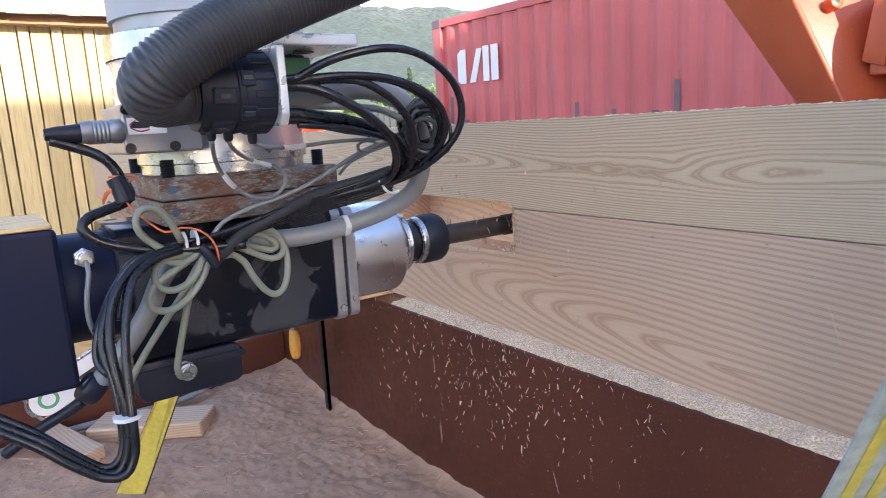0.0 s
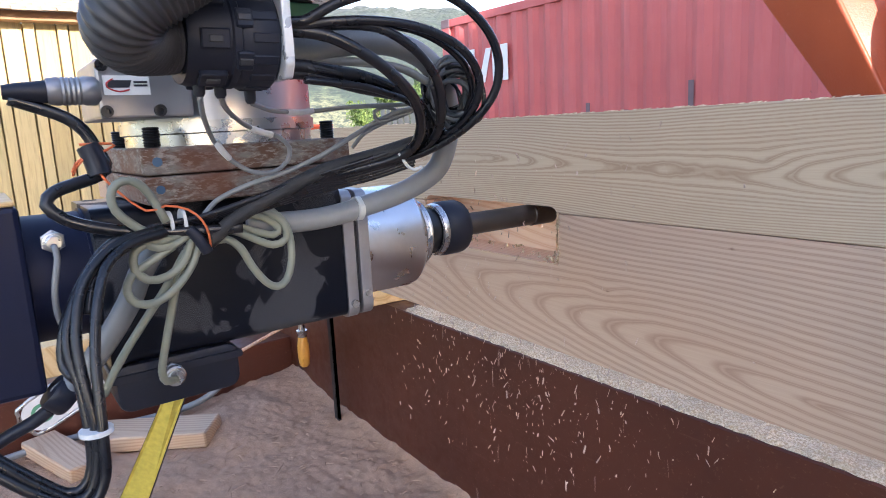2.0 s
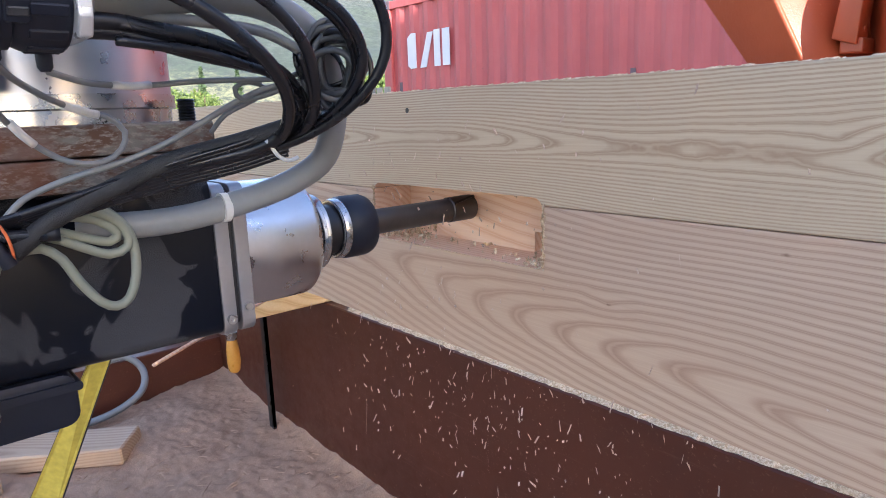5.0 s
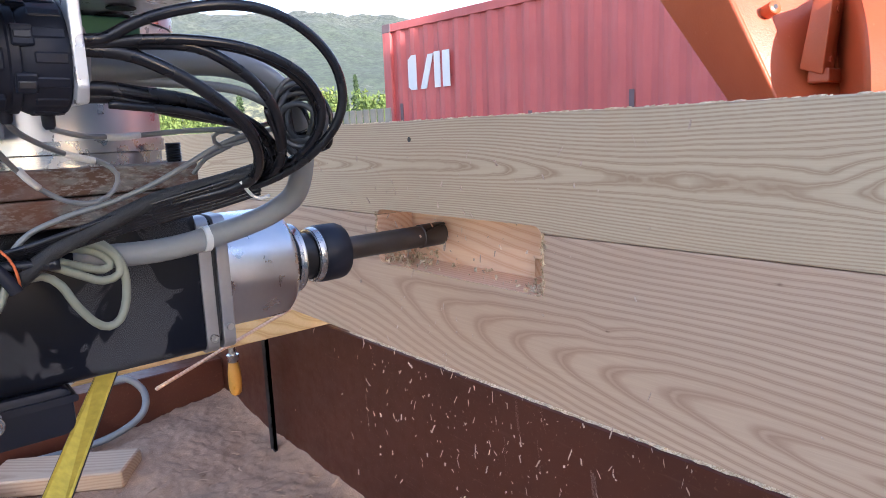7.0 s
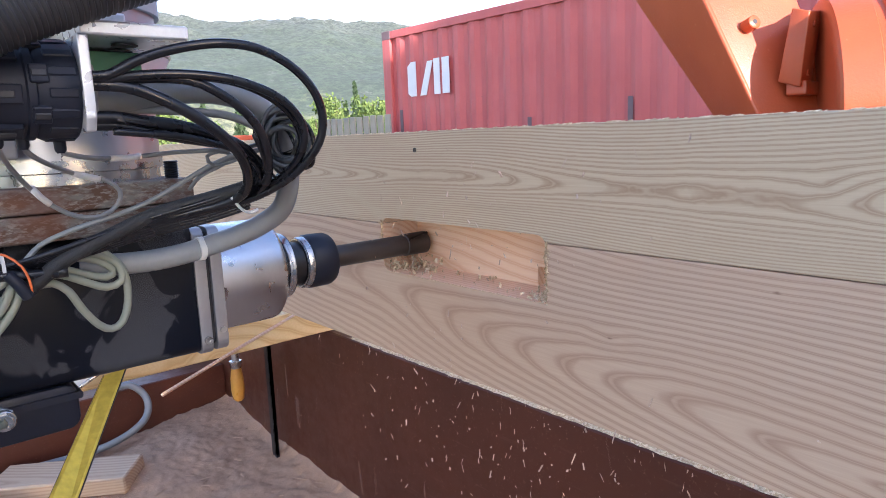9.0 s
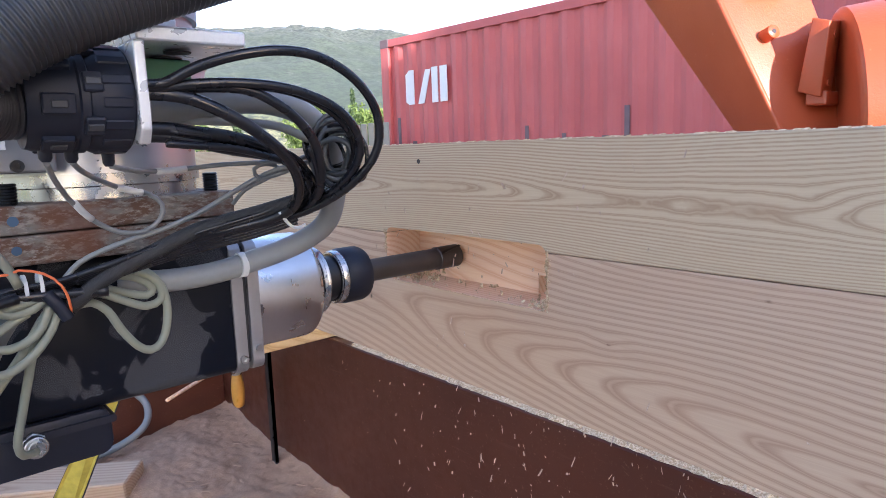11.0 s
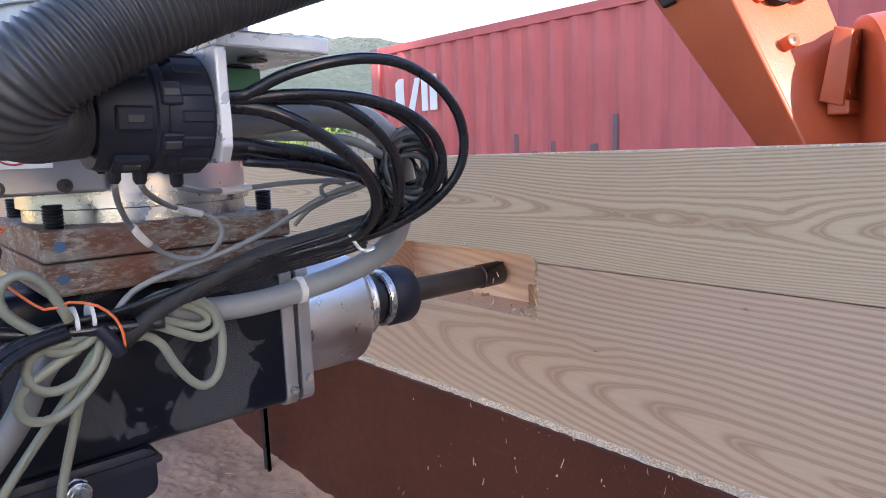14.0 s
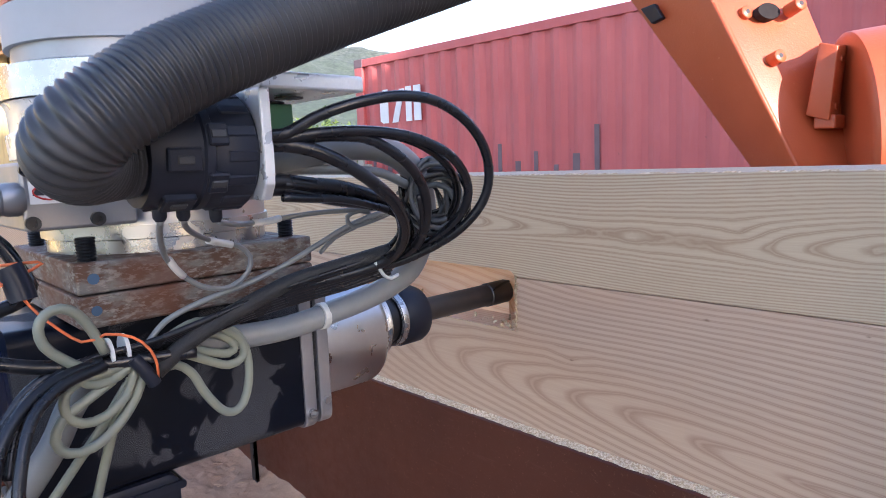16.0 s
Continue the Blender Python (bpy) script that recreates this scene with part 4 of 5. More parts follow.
    # terminal box underneath, with a cable gland
    tb = part("terminal_box", prism(rounded(-0.475, -0.378, -0.065, -0.026, 0.010, 4), AX - 0.035, AX + 0.054, "x", 0.003), M_BLACKPL, R, "dark grey plastic terminal box", True)
    part("lid_rim", prism(rounded(-0.478, -0.375, -0.039, -0.033, 0.002, 2), AX - 0.036, AX + 0.056, "x"), M_BLACKPL, tb)
    for d, r, n in ((0.0, 0.0085, 6), (0.005, 0.0075, 20), (0.009, 0.0082, 20), (0.012, 0.006, 20)):
        part("gland", lathe([(d, r), (d + 0.0035, r), (d + 0.004, r * 0.9)], (AX + 0.055, -0.4335, -0.039), "x", n), M_STEEL, tb, "bright steel cable gland")

    # --- adapter plates between spindle and tool changer
    for z0, z1 in ((0.1000, 0.1205), (0.1215, 0.1412)):
        part("adapter_plate", box(-0.115, 0.058, -0.443, -0.278, z0, z1, 0.0018, 2), M_RUST, R, "rusty mild steel plate")
    for px, py in ((0.047, -0.4325), (0.040, -0.2895), (-0.095, -0.430), (-0.095, -0.2895)):
        prof = []
        for k in range(9):
            prof += [(0.139 + k * 0.002, 0.0062), (0.140 + k * 0.002, 0.0052)]
        part("stud", lathe(prof, (px, py, 0), "z", 18), M_DARKSTEEL, R, "black threaded stud")
    part("paint_mark", lathe([(0, 0.0035), (0.0006, 0.0035)], (0.058, -0.433, 0.131), "x", 12), plain("blue_paint", (0.06, 0.13, 0.22), 0.7), R)
    part("paint_mark", lathe([(0, 0.0032), (0.0006, 0.0032)], (0.058, -0.433, 0.111), "x", 12), plain("blue_paint_worn", (0.05, 0.11, 0.19), 0.7), R)

    # --- tool changer column
    cy = -0.358
    part("changer_tool_side", lathe([(0.1412, 0.078), (0.150, 0.078), (0.151, 0.081), (0.160, 0.081)], (-0.03, cy, 0), "z", 64), M_STEEL, R, "bright steel tool changer ring", True)
    part("changer_body", lathe([(0.160, 0.079), (0.205, 0.079), (0.206, 0.076)], (-0.03, cy, 0), "z", 64), M_ALU, R, "machined aluminium tool changer", True)
    blk = part("changer_block", box(-0.03, 0.055, -0.465, -0.402, 0.1625, 0.203, 0.002), M_ALU_GREY, R, "grey aluminium changer module")
    part("name_plate", box(0.055, 0.0556, -0.4610, -0.4310, 0.1785, 0.1918), M_WHITE, blk, "white maker's plate")
    part("plate_mark", prism([(-0.4595, 0.1835), (-0.4445, 0.1835), (-0.4428, 0.1885), (-0.4570, 0.1885)], 0.0556, 0.0560, "x"), M_BLACKINK, blk)
    part("plate_mark", box(0.0556, 0.0560, -0.4415, -0.4325, 0.1864, 0.1880), M_BLACKINK, blk)
    part("plate_mark", box(0.0556, 0.0560, -0.4415, -0.4325, 0.1842, 0.1856), M_BLACKINK, blk)
    part("plate_swoosh", sweep([(0.0557, -0.4445, 0.1822), (0.0557, -0.451, 0.1808), (0.0557, -0.4575, 0.1830), (0.0557, -0.4590, 0.1865), (0.0557, -0.4545, 0.1895)], 0.0006, 5), M_REDINK, blk)
    for py, pz in ((-0.4610, 0.1675), (-0.4260, 0.1675), (-0.4610, 0.1985)):
        part("block_screw", lathe([(0, 0.0042), (0.003, 0.0042), (0.003, 0.002), (0.001, 0.002)], (0.055, py, pz), "x", 18), M_DARKSTEEL, blk)
    # upper column of the wrist
    part("clear_wrapped_ring", lathe([(0.206, 0.094), (0.222, 0.095), (0.224, 0.092), (0.240, 0.093), (0.244, 0.095)], (-0.03, cy, 0), "z", 56), M_GALV, R, "foil-wrapped bright ring", True)
    part("steel_collar", lathe([(0.245, 0.0965), (0.266, 0.0965), (0.268, 0.090)], (-0.03, cy, 0), "z", 56), M_STEEL, R, "steel clamping collar", True)
    part("dark_ring", lathe([(0.268, 0.086), (0.280, 0.086)], (-0.03, cy, 0), "z", 56), M_ALU_GREY, R, "", True)
    part("wrist_flange", lathe([(0.280, 0.090), (0.306, 0.090), (0.308, 0.086)], (-0.03, cy, 0), "z", 56), M_FLANGE, R, "light grey robot flange", True)
    part("wrist", lathe([(0.308, 0.088), (0.36, 0.088), (0.42, 0.088), (0.44, 0.080)], (-0.03, cy, 0), "z", 56), M_ORANGE, R, "orange robot wrist", True)
    # round plug on the changer
    part("plug_body", lathe([(-0.495, 0.0085)] + [(-0.488 + 0.0015 * k, 0.0096 - 0.0007 * (k % 2)) for k in range(10)] + [(-0.472, 0.0098), (-0.466, 0.0098), (-0.463, 0.008)], (0.050, 0, 0.1818), "y", 24), M_ALU_GREY, R, "ribbed silver round plug", True)
    part("plug_boot", lathe([(-0.520, 0.0045), (-0.512, 0.006), (-0.496, 0.0075), (-0.494, 0.0075)], (0.050, 0, 0.1815), "y", 20), M_BLACKPL, R, "black strain relief", True)

    # --- bracket with the hose end
    part("bracket_top", box(0.070, 0.193, -0.384, -0.3205, 0.2337, 0.2425, 0.0015), M_GALV, R, "bright zinc-plated plate")
    part("bracket_top_rear", box(-0.03, 0.150, -0.425, -0.345, 0.2430, 0.255, 0.0015), M_GALV, R, "bright zinc-plated plate")
    part("bracket_bolt", lathe([(0.2455, 0.008), (0.252, 0.008)], (0.125, -0.365, 0), "z", 6), M_DARKSTEEL, R)
    # holes in the plate, their dark insides painted as black discs
    for k in range(2):
        part("plate_hole", lathe([(0.2318, 0.008 + 0.002 * k), (0.2326, 0.008 + 0.002 * k)], (0.165 - 0.03 * k, -0.352 + 0.003 * k, 0), "z", 20), M_BLACKINK, R)
    br = part("bracket_web", prism([(0.075, 0.234), (0.075, 0.20), (0.150, 0.178), (0.190, 0.178), (0.195, 0.186), (0.195, 0.234)], -0.386, -0.380, "y", 0.0012), M_GALV, R, "bright zinc-plated bracket plate")
    part("green_plate", box(0.03, 0.14, -0.392, -0.335, 0.214, 0.2315, 0.001), M_GREENPL, R, "green plate under the bracket")
    part("barcode_label", box(0.1951, 0.1954, -0.3855, -0.3805, 0.190, 0.206), M_WHITE, br)
    hy, hz = 0.163, 0.2035
    col = part("hose_coupling", lathe([(-0.438, 0.0262), (-0.434, 0.0275), (-0.414, 0.0280), (-0.413, 0.0292), (-0.409, 0.0292), (-0.408, 0.0275), (-0.404, 0.0295), (-0.388, 0.0300), (-0.386, 0.0285)], (hy, 0, hz), "y", 40), M_BLACKPL, R, "black ribbed plastic hose coupling", True)
    for a, y0, y1 in ((-40, -0.432, -0.416), (8, -0.432, -0.416), (58, -0.432, -0.416), (-15, -0.412, -0.402), (32, -0.412, -0.402), (-62, -0.412, -0.402), (120, -0.432, -0.416), (200, -0.432, -0.416), (280, -0.432, -0.416)):
        m = Matrix.Translation((hy, 0, hz)) @ Matrix.Rotation(radians(a), 4, "Y")
        b = box(0.026, 0.0305, y0, y1, -0.0055, 0.0055, 0.0008, 1)
        b.transform(m)
        clip = part("clip", b, M_BLACKPL, col)
        b = box(0.0300, 0.0313, (y0 + y1) / 2 - 0.004, (y0 + y1) / 2 + 0.004, -0.0020, 0.0020, 0.0005, 1)
        b.transform(m)
        part("clip_window", b, M_HOSE, clip)
    for a in range(0, 360, 24):
        b = box(0.0285, 0.0304, -0.403, -0.3875, -0.0028, 0.0028, 0.0007, 1)
        b.transform(Matrix.Translation((hy, 0, hz)) @ Matrix.Rotation(radians(a + 6), 4, "Y"))
        part("grip_rib", b, M_BLACKPL, col)
    part("lock_nut", lathe([(-0.380, 0.0215), (-0.376, 0.0215), (-0.375, 0.0200)], (hy, 0, hz), "y", 8), M_ALU_GREY, R, "grey lock nut", True)

    def ribs(s):
        return 0.0194 + 0.0008 * math.sin(2 * math.pi * s / 0.0034)

    part("corrugated_hose", sweep([(0.195, 0.10, 0.437), (0.197, -0.05, 0.382), (0.198, -0.171, 0.339), (0.200, -0.238, 0.314), (0.201, -0.326, 0.2815), (0.202, -0.388, 0.2570), (0.203, -0.429, 0.2385), (0.203, -0.452, 0.2245), (0.199, -0.466, 0.2140), (0.190, -0.470, 0.2052), (0.178, -0.464, 0.2010), (0.168, -0.452, 0.2015), (0.164, -0.436, 0.2030)], 0.02, 32, 0.00045, ribs), M_HOSE, R, "dark grey corrugated hose")

    # --- cables
    def cab(name, pts, r, mat, label="", n=10):
        return part(name, sweep(pts, r, n, 0.005), mat, R, label)

    for px, py, pz in ((0.165, -0.4283, 0.169), (0.160, -0.4146, 0.168), (0.150, -0.3930, 0.165)):
        part("lead_socket", lathe([(pz + 0.001, 0.0022), (pz + 0.003, 0.0034), (pz + 0.008, 0.0036), (pz + 0.012, 0.0034)], (px, py, 0), "z", 14), M_BLACKPL, R, "black lead socket", True)
    rq = random.Random(21)

    def strands(pts, count, spread, radii, mat=M_RUBBER):
        """Thin leads that run roughly along one line, each with its own drift."""
        for _ in range(count):
            a, b = Vector((rq.gauss(0, 1), rq.gauss(0, 1), rq.gauss(0, 1))) * spread, Vector((rq.gauss(0, 1), rq.gauss(0, 1), rq.gauss(0, 1))) * spread
            n = len(pts) - 1
            cab("black_lead" if mat is M_RUBBER else "grey_lead", [tuple(Vector(p) + a * (1 - i / n) + b * (i / n)) for i, p in enumerate(pts)], rq.choice(radii), mat, "", 8)

    cab("black_cable", [(0.190, -0.3830, 0.2111), (0.190, -0.3708, 0.2111), (0.197, -0.3538, 0.2202), (0.203, -0.3338, 0.2268), (0.208, -0.3088, 0.2309), (0.210, -0.2838, 0.2291), (0.210, -0.2597, 0.2188), (0.209, -0.2427, 0.2029), (0.206, -0.2349, 0.1841), (0.200, -0.2357, 0.1665), (0.188, -0.2430, 0.1505), (0.170, -0.2508, 0.1383), (0.152, -0.2617, 0.1288), (0.136, -0.2753, 0.1226), (0.122, -0.2973, 0.1169), (0.108, -0.3239, 0.1103), (0.098, -0.3475, 0.1037)], 0.0031, M_RUBBER, "black cable", 12)
    cab("black_cable", [(0.188, -0.3830, 0.2090), (0.188, -0.3702, 0.2090), (0.192, -0.3553, 0.2112), (0.196, -0.3310, 0.2125), (0.200, -0.3050, 0.2107), (0.202, -0.2834, 0.2056), (0.202, -0.2631, 0.1962), (0.200, -0.2498, 0.1827), (0.196, -0.2454, 0.1687), (0.186, -0.2459, 0.1554), (0.170, -0.2506, 0.1431), (0.150, -0.2602, 0.1316), (0.134, -0.2776, 0.1234), (0.118, -0.3035, 0.1184), (0.104, -0.3300, 0.1107)], 0.003, M_RUBBER, "black cable", 12)
    cab("black_cable", [(0.180, -0.3830, 0.2087), (0.180, -0.3668, 0.2087), (0.184, -0.3450, 0.2116), (0.188, -0.3160, 0.2120), (0.190, -0.2910, 0.2086), (0.190, -0.2689, 0.2003), (0.188, -0.2518, 0.1885), (0.182, -0.2404, 0.1735), (0.174, -0.2386, 0.1594), (0.160, -0.2429, 0.1461), (0.144, -0.2559, 0.1337), (0.130, -0.2749, 0.1268), (0.116, -0.3021, 0.1232)], 0.0027, M_RUBBER, "black cable", 12)
    cab("black_cable", [(0.186, -0.3830, 0.2075), (0.186, -0.3695, 0.2075), (0.190, -0.3480, 0.2100), (0.194, -0.3232, 0.2088), (0.196, -0.3050, 0.2008), (0.194, -0.2888, 0.1898), (0.190, -0.2766, 0.1765), (0.182, -0.2683, 0.1607), (0.168, -0.2620, 0.1439), (0.150, -0.2625, 0.1307), (0.136, -0.2743, 0.1244), (0.122, -0.2971, 0.1192), (0.106, -0.3267, 0.1136)], 0.0032, M_RUBBER, "black cable", 12)
    cab("black_cable", [(0.186, -0.3830, 0.2058), (0.186, -0.3690, 0.2058), (0.190, -0.3550, 0.2030), (0.193, -0.3375, 0.1952), (0.193, -0.3190, 0.1845), (0.190, -0.3012, 0.1714), (0.182, -0.2872, 0.1575), (0.168, -0.2779, 0.1432), (0.148, -0.2744, 0.1301), (0.132, -0.2853, 0.1225), (0.118, -0.3078, 0.1170), (0.102, -0.3371, 0.1095)], 0.0039, M_RUBBER, "thick black cable", 12)
    cab("black_cable", [(0.176, -0.3830, 0.1867), (0.176, -0.3664, 0.1867), (0.176, -0.3499, 0.1842), (0.174, -0.3284, 0.1815), (0.172, -0.3073, 0.1759), (0.168, -0.2865, 0.1685), (0.160, -0.2691, 0.1570), (0.150, -0.2613, 0.1433), (0.138, -0.2651, 0.1315), (0.126, -0.2816, 0.1245), (0.112, -0.3087, 0.1205)], 0.0042, M_RUBBER, "thick black cable", 12)
    cab("black_cable", [(0.174, -0.3830, 0.1823), (0.174, -0.3659, 0.1823), (0.174, -0.3494, 0.1787), (0.172, -0.3280, 0.1738), (0.170, -0.3046, 0.1698), (0.166, -0.2821, 0.1649), (0.156, -0.2630, 0.1530), (0.146, -0.2551, 0.1388), (0.132, -0.2670, 0.1274), (0.116, -0.2937, 0.1211)], 0.0036, M_RUBBER, "thick black cable", 12)
    cab("black_cable", [(0.170, -0.3830, 0.1848), (0.170, -0.3640, 0.1848), (0.170, -0.3438, 0.1831), (0.168, -0.3180, 0.1796), (0.166, -0.2940, 0.1730), (0.158, -0.2719, 0.1608), (0.148, -0.2626, 0.1452), (0.134, -0.2679, 0.1327), (0.120, -0.2868, 0.1266)], 0.0034, M_RUBBER, "thick black cable", 12)
    cab("grey_conduit", [(0.160, -0.3830, 0.1991), (0.160, -0.3593, 0.1991), (0.160, -0.3374, 0.2027), (0.158, -0.3107, 0.2054), (0.155, -0.2851, 0.2041), (0.150, -0.2608, 0.1969), (0.144, -0.2416, 0.1828), (0.136, -0.2301, 0.1630), (0.124, -0.2227, 0.1377), (0.110, -0.2234, 0.1134), (0.098, -0.2369, 0.0996), (0.088, -0.2565, 0.0906), (0.080, -0.2766, 0.0847), (0.074, -0.2970, 0.0797), (0.068, -0.3208, 0.0768), (0.062, -0.3474, 0.0767), (0.056, -0.3723, 0.0785)], 0.0088, M_GREYCAB, "thick grey conduit", 16)
    cab("grey_cable", [(0.160, -0.3830, 0.1929), (0.160, -0.3591, 0.1929), (0.160, -0.3348, 0.1921), (0.158, -0.3079, 0.1909), (0.156, -0.2826, 0.1879), (0.152, -0.2587, 0.1790)], 0.003, M_GREYCAB, "", 10)
    cab("braided_sleeve", [(0.145, -0.2694, 0.1349), (0.128, -0.2891, 0.1280), (0.116, -0.3105, 0.1225), (0.108, -0.3293, 0.1171), (0.100, -0.3498, 0.1079), (0.094, -0.3704, 0.0986), (0.090, -0.3873, 0.0901), (0.086, -0.4006, 0.0802), (0.084, -0.4107, 0.0720)], 0.0056, M_BRAID, "black braided cable sleeve", 14)
    strands([(0.176, -0.3664, 0.1867), (0.176, -0.3499, 0.1842), (0.174, -0.3284, 0.1815), (0.172, -0.3073, 0.1759), (0.168, -0.2865, 0.1685), (0.160, -0.2691, 0.1570), (0.150, -0.2613, 0.1433), (0.138, -0.2651, 0.1315)], 4, 0.0028, (0.0018, 0.0024))
    strands([(0.190, -0.2766, 0.1765), (0.182, -0.2683, 0.1607), (0.168, -0.2620, 0.1439), (0.150, -0.2625, 0.1307), (0.136, -0.2743, 0.1244), (0.122, -0.2971, 0.1192), (0.106, -0.3267, 0.1136)], 3, 0.0022, (0.0016, 0.0022))
    # flat band of black leads under the sleeve
    for k in range(8):
        o = 0.0026 * (k - 3)
        cab("black_lead", [(x + o * 0.5, y, z + o * (1.0 - 0.1 * i)) for i, (x, y, z) in enumerate([(0.143, -0.2660, 0.1270), (0.126, -0.2920, 0.1175), (0.110, -0.3220, 0.1100), (0.097, -0.3520, 0.1020), (0.088, -0.3850, 0.0930), (0.080, -0.4150, 0.0860), (0.076, -0.4450, 0.0840), (0.082, -0.4700, 0.0780), (0.094, -0.4880, 0.0610), (0.104, -0.4960, 0.0400)])], 0.0021, M_RUBBER)
    cab("plug_lead", [(0.090, -0.3869, 0.0809), (0.084, -0.4171, 0.0819), (0.080, -0.4505, 0.0845), (0.078, -0.4778, 0.0904), (0.076, -0.4977, 0.0986), (0.074, -0.5069, 0.1091), (0.070, -0.5009, 0.1165), (0.064, -0.4852, 0.1210), (0.060, -0.4717, 0.1249), (0.058, -0.4664, 0.1322), (0.056, -0.4711, 0.1433), (0.054, -0.4765, 0.1552), (0.052, -0.4856, 0.1641), (0.050, -0.5016, 0.1715), (0.050, -0.5170, 0.1773)], 0.0042, M_RUBBER, "black plug lead", 12)
    cab("sensor_cable", [(0.165, -0.4283, 0.1700), (0.140, -0.4202, 0.1585), (0.110, -0.4064, 0.1432), (0.100, -0.3932, 0.1303), (0.096, -0.3778, 0.1209), (0.094, -0.3613, 0.1192), (0.092, -0.3488, 0.1263), (0.092, -0.3460, 0.1365), (0.094, -0.3553, 0.1451), (0.098, -0.3706, 0.1492), (0.115, -0.3889, 0.1560), (0.140, -0.4056, 0.1637), (0.160, -0.4146, 0.1695)], 0.0017, M_GREYCAB, "thin grey sensor cable", 8)
    part("cable_marker", sweep([(0.110, -0.4058, 0.1438), (0.105, -0.4004, 0.1371), (0.101, -0.3947, 0.1316)], 0.0023, 10), M_WHITE, R, "white cable marker")
    part("cable_marker", sweep([(0.104, -0.3789, 0.1517), (0.097, -0.3686, 0.1487), (0.095, -0.3596, 0.1462)], 0.0023, 10), M_WHITE, R, "white cable marker")
    part("cable_marker", sweep([(0.124, -0.3580, 0.1612), (0.119, -0.3467, 0.1609), (0.116, -0.3358, 0.1618)], 0.0023, 10), M_WHITE, R, "white cable marker")
    cab("sensor_cable", [(0.150, -0.3920, 0.1661), (0.130, -0.3690, 0.1618), (0.115, -0.3383, 0.1615), (0.120, -0.3135, 0.1633), (0.130, -0.2899, 0.1638), (0.138, -0.2685, 0.1641), (0.142, -0.2501, 0.1684)], 0.0017, M_GREYCAB, "thin grey sensor cable", 8)
    cab("sensor_cable", [(0.140, -0.2514, 0.1630), (0.130, -0.2728, 0.1585), (0.118, -0.2883, 0.1507), (0.108, -0.3051, 0.1400), (0.098, -0.3259, 0.1278), (0.090, -0.3506, 0.1180), (0.084, -0.3747, 0.1114), (0.080, -0.3949, 0.1039), (0.080, -0.4056, 0.0971), (0.080, -0.4200, 0.0800)], 0.0019, M_GREYCAB, "thin grey sensor cable", 8)
    cab("sensor_cable", [(0.100, -0.2972, 0.1335), (0.110, -0.2909, 0.1441), (0.120, -0.2761, 0.1524), (0.126, -0.2703, 0.1587), (0.128, -0.2819, 0.1627), (0.126, -0.2905, 0.1593), (0.124, -0.2851, 0.1522), (0.130, -0.2685, 0.1560), (0.138, -0.2500, 0.1637)], 0.0016, M_GREYCAB, "thin grey sensor cable", 8)
    # tangle of thin leads behind the loops
    rg = random.Random(6)
    face = Euler((0, 0, radians(-38))).to_matrix()
    for k in range(15):
        c = Vector((0.158 + rg.uniform(-.012, .012), -0.243 + rg.uniform(-.005, .005), 0.167 + rg.uniform(-.007, .009)))
        a, b = rg.uniform(0.011, 0.019), rg.uniform(0.015, 0.026)
        e = face @ Euler((rg.uniform(-.25, .25), rg.uniform(-.3, .3), rg.uniform(-.45, .45))).to_matrix()
        pts = [tuple(c + e @ Vector((0.003 * math.sin(j * 1.7 + k), a * math.cos(j * math.pi / 5), b * math.sin(j * math.pi / 5)))) for j in range(10)]
        part("thin_lead", sweep(pts, rg.choice((0.0013, 0.0017, 0.0021)), 7, 0.004, None, True), rg.choice((M_RUBBER, M_GREYDARK, M_GREYDARK)), R)
    # grey-green coils tied to the spindle
    g = lambda pts, r=0.0030: cab("coiled_cable", pts, r, M_GREENCAB, "grey-green coiled cable")
    g([(0.078, -0.4057, 0.0714), (0.078, -0.3958, 0.0719), (0.078, -0.3862, 0.0640), (0.077, -0.3783, 0.0483), (0.076, -0.3681, 0.0338), (0.075, -0.3593, 0.0287), (0.074, -0.3507, 0.0326), (0.073, -0.3451, 0.0464), (0.072, -0.3440, 0.0652), (0.072, -0.3492, 0.0797), (0.072, -0.3617, 0.0910), (0.073, -0.3781, 0.0956), (0.075, -0.3947, 0.0910), (0.077, -0.4060, 0.0833)])
    g([(0.076, -0.4062, 0.0763), (0.076, -0.3912, 0.0775), (0.075, -0.3740, 0.0688), (0.074, -0.3592, 0.0619), (0.073, -0.3477, 0.0651), (0.073, -0.3483, 0.0766), (0.073, -0.3605, 0.0876), (0.074, -0.3787, 0.0931), (0.076, -0.3970, 0.0882)])
    g([(0.074, -0.4054, 0.0781), (0.074, -0.3901, 0.0811), (0.073, -0.3727, 0.0743), (0.072, -0.3577, 0.0694), (0.072, -0.3527, 0.0743), (0.072, -0.3623, 0.0830), (0.073, -0.3805, 0.0879), (0.075, -0.3986, 0.0848)])
    g([(0.084, -0.4377, 0.0905), (0.084, -0.4429, 0.1036), (0.085, -0.4501, 0.1158), (0.086, -0.4587, 0.1210), (0.086, -0.4666, 0.1188), (0.086, -0.4706, 0.1116), (0.086, -0.4688, 0.1018), (0.085, -0.4609, 0.0926), (0.084, -0.4495, 0.0837), (0.083, -0.4357, 0.0789), (0.082, -0.4263, 0.0821)])
    g([(0.082, -0.4234, 0.0804), (0.083, -0.4317, 0.0747), (0.084, -0.4437, 0.0727), (0.085, -0.4530, 0.0778), (0.085, -0.4564, 0.0843), (0.084, -0.4453, 0.0846)])
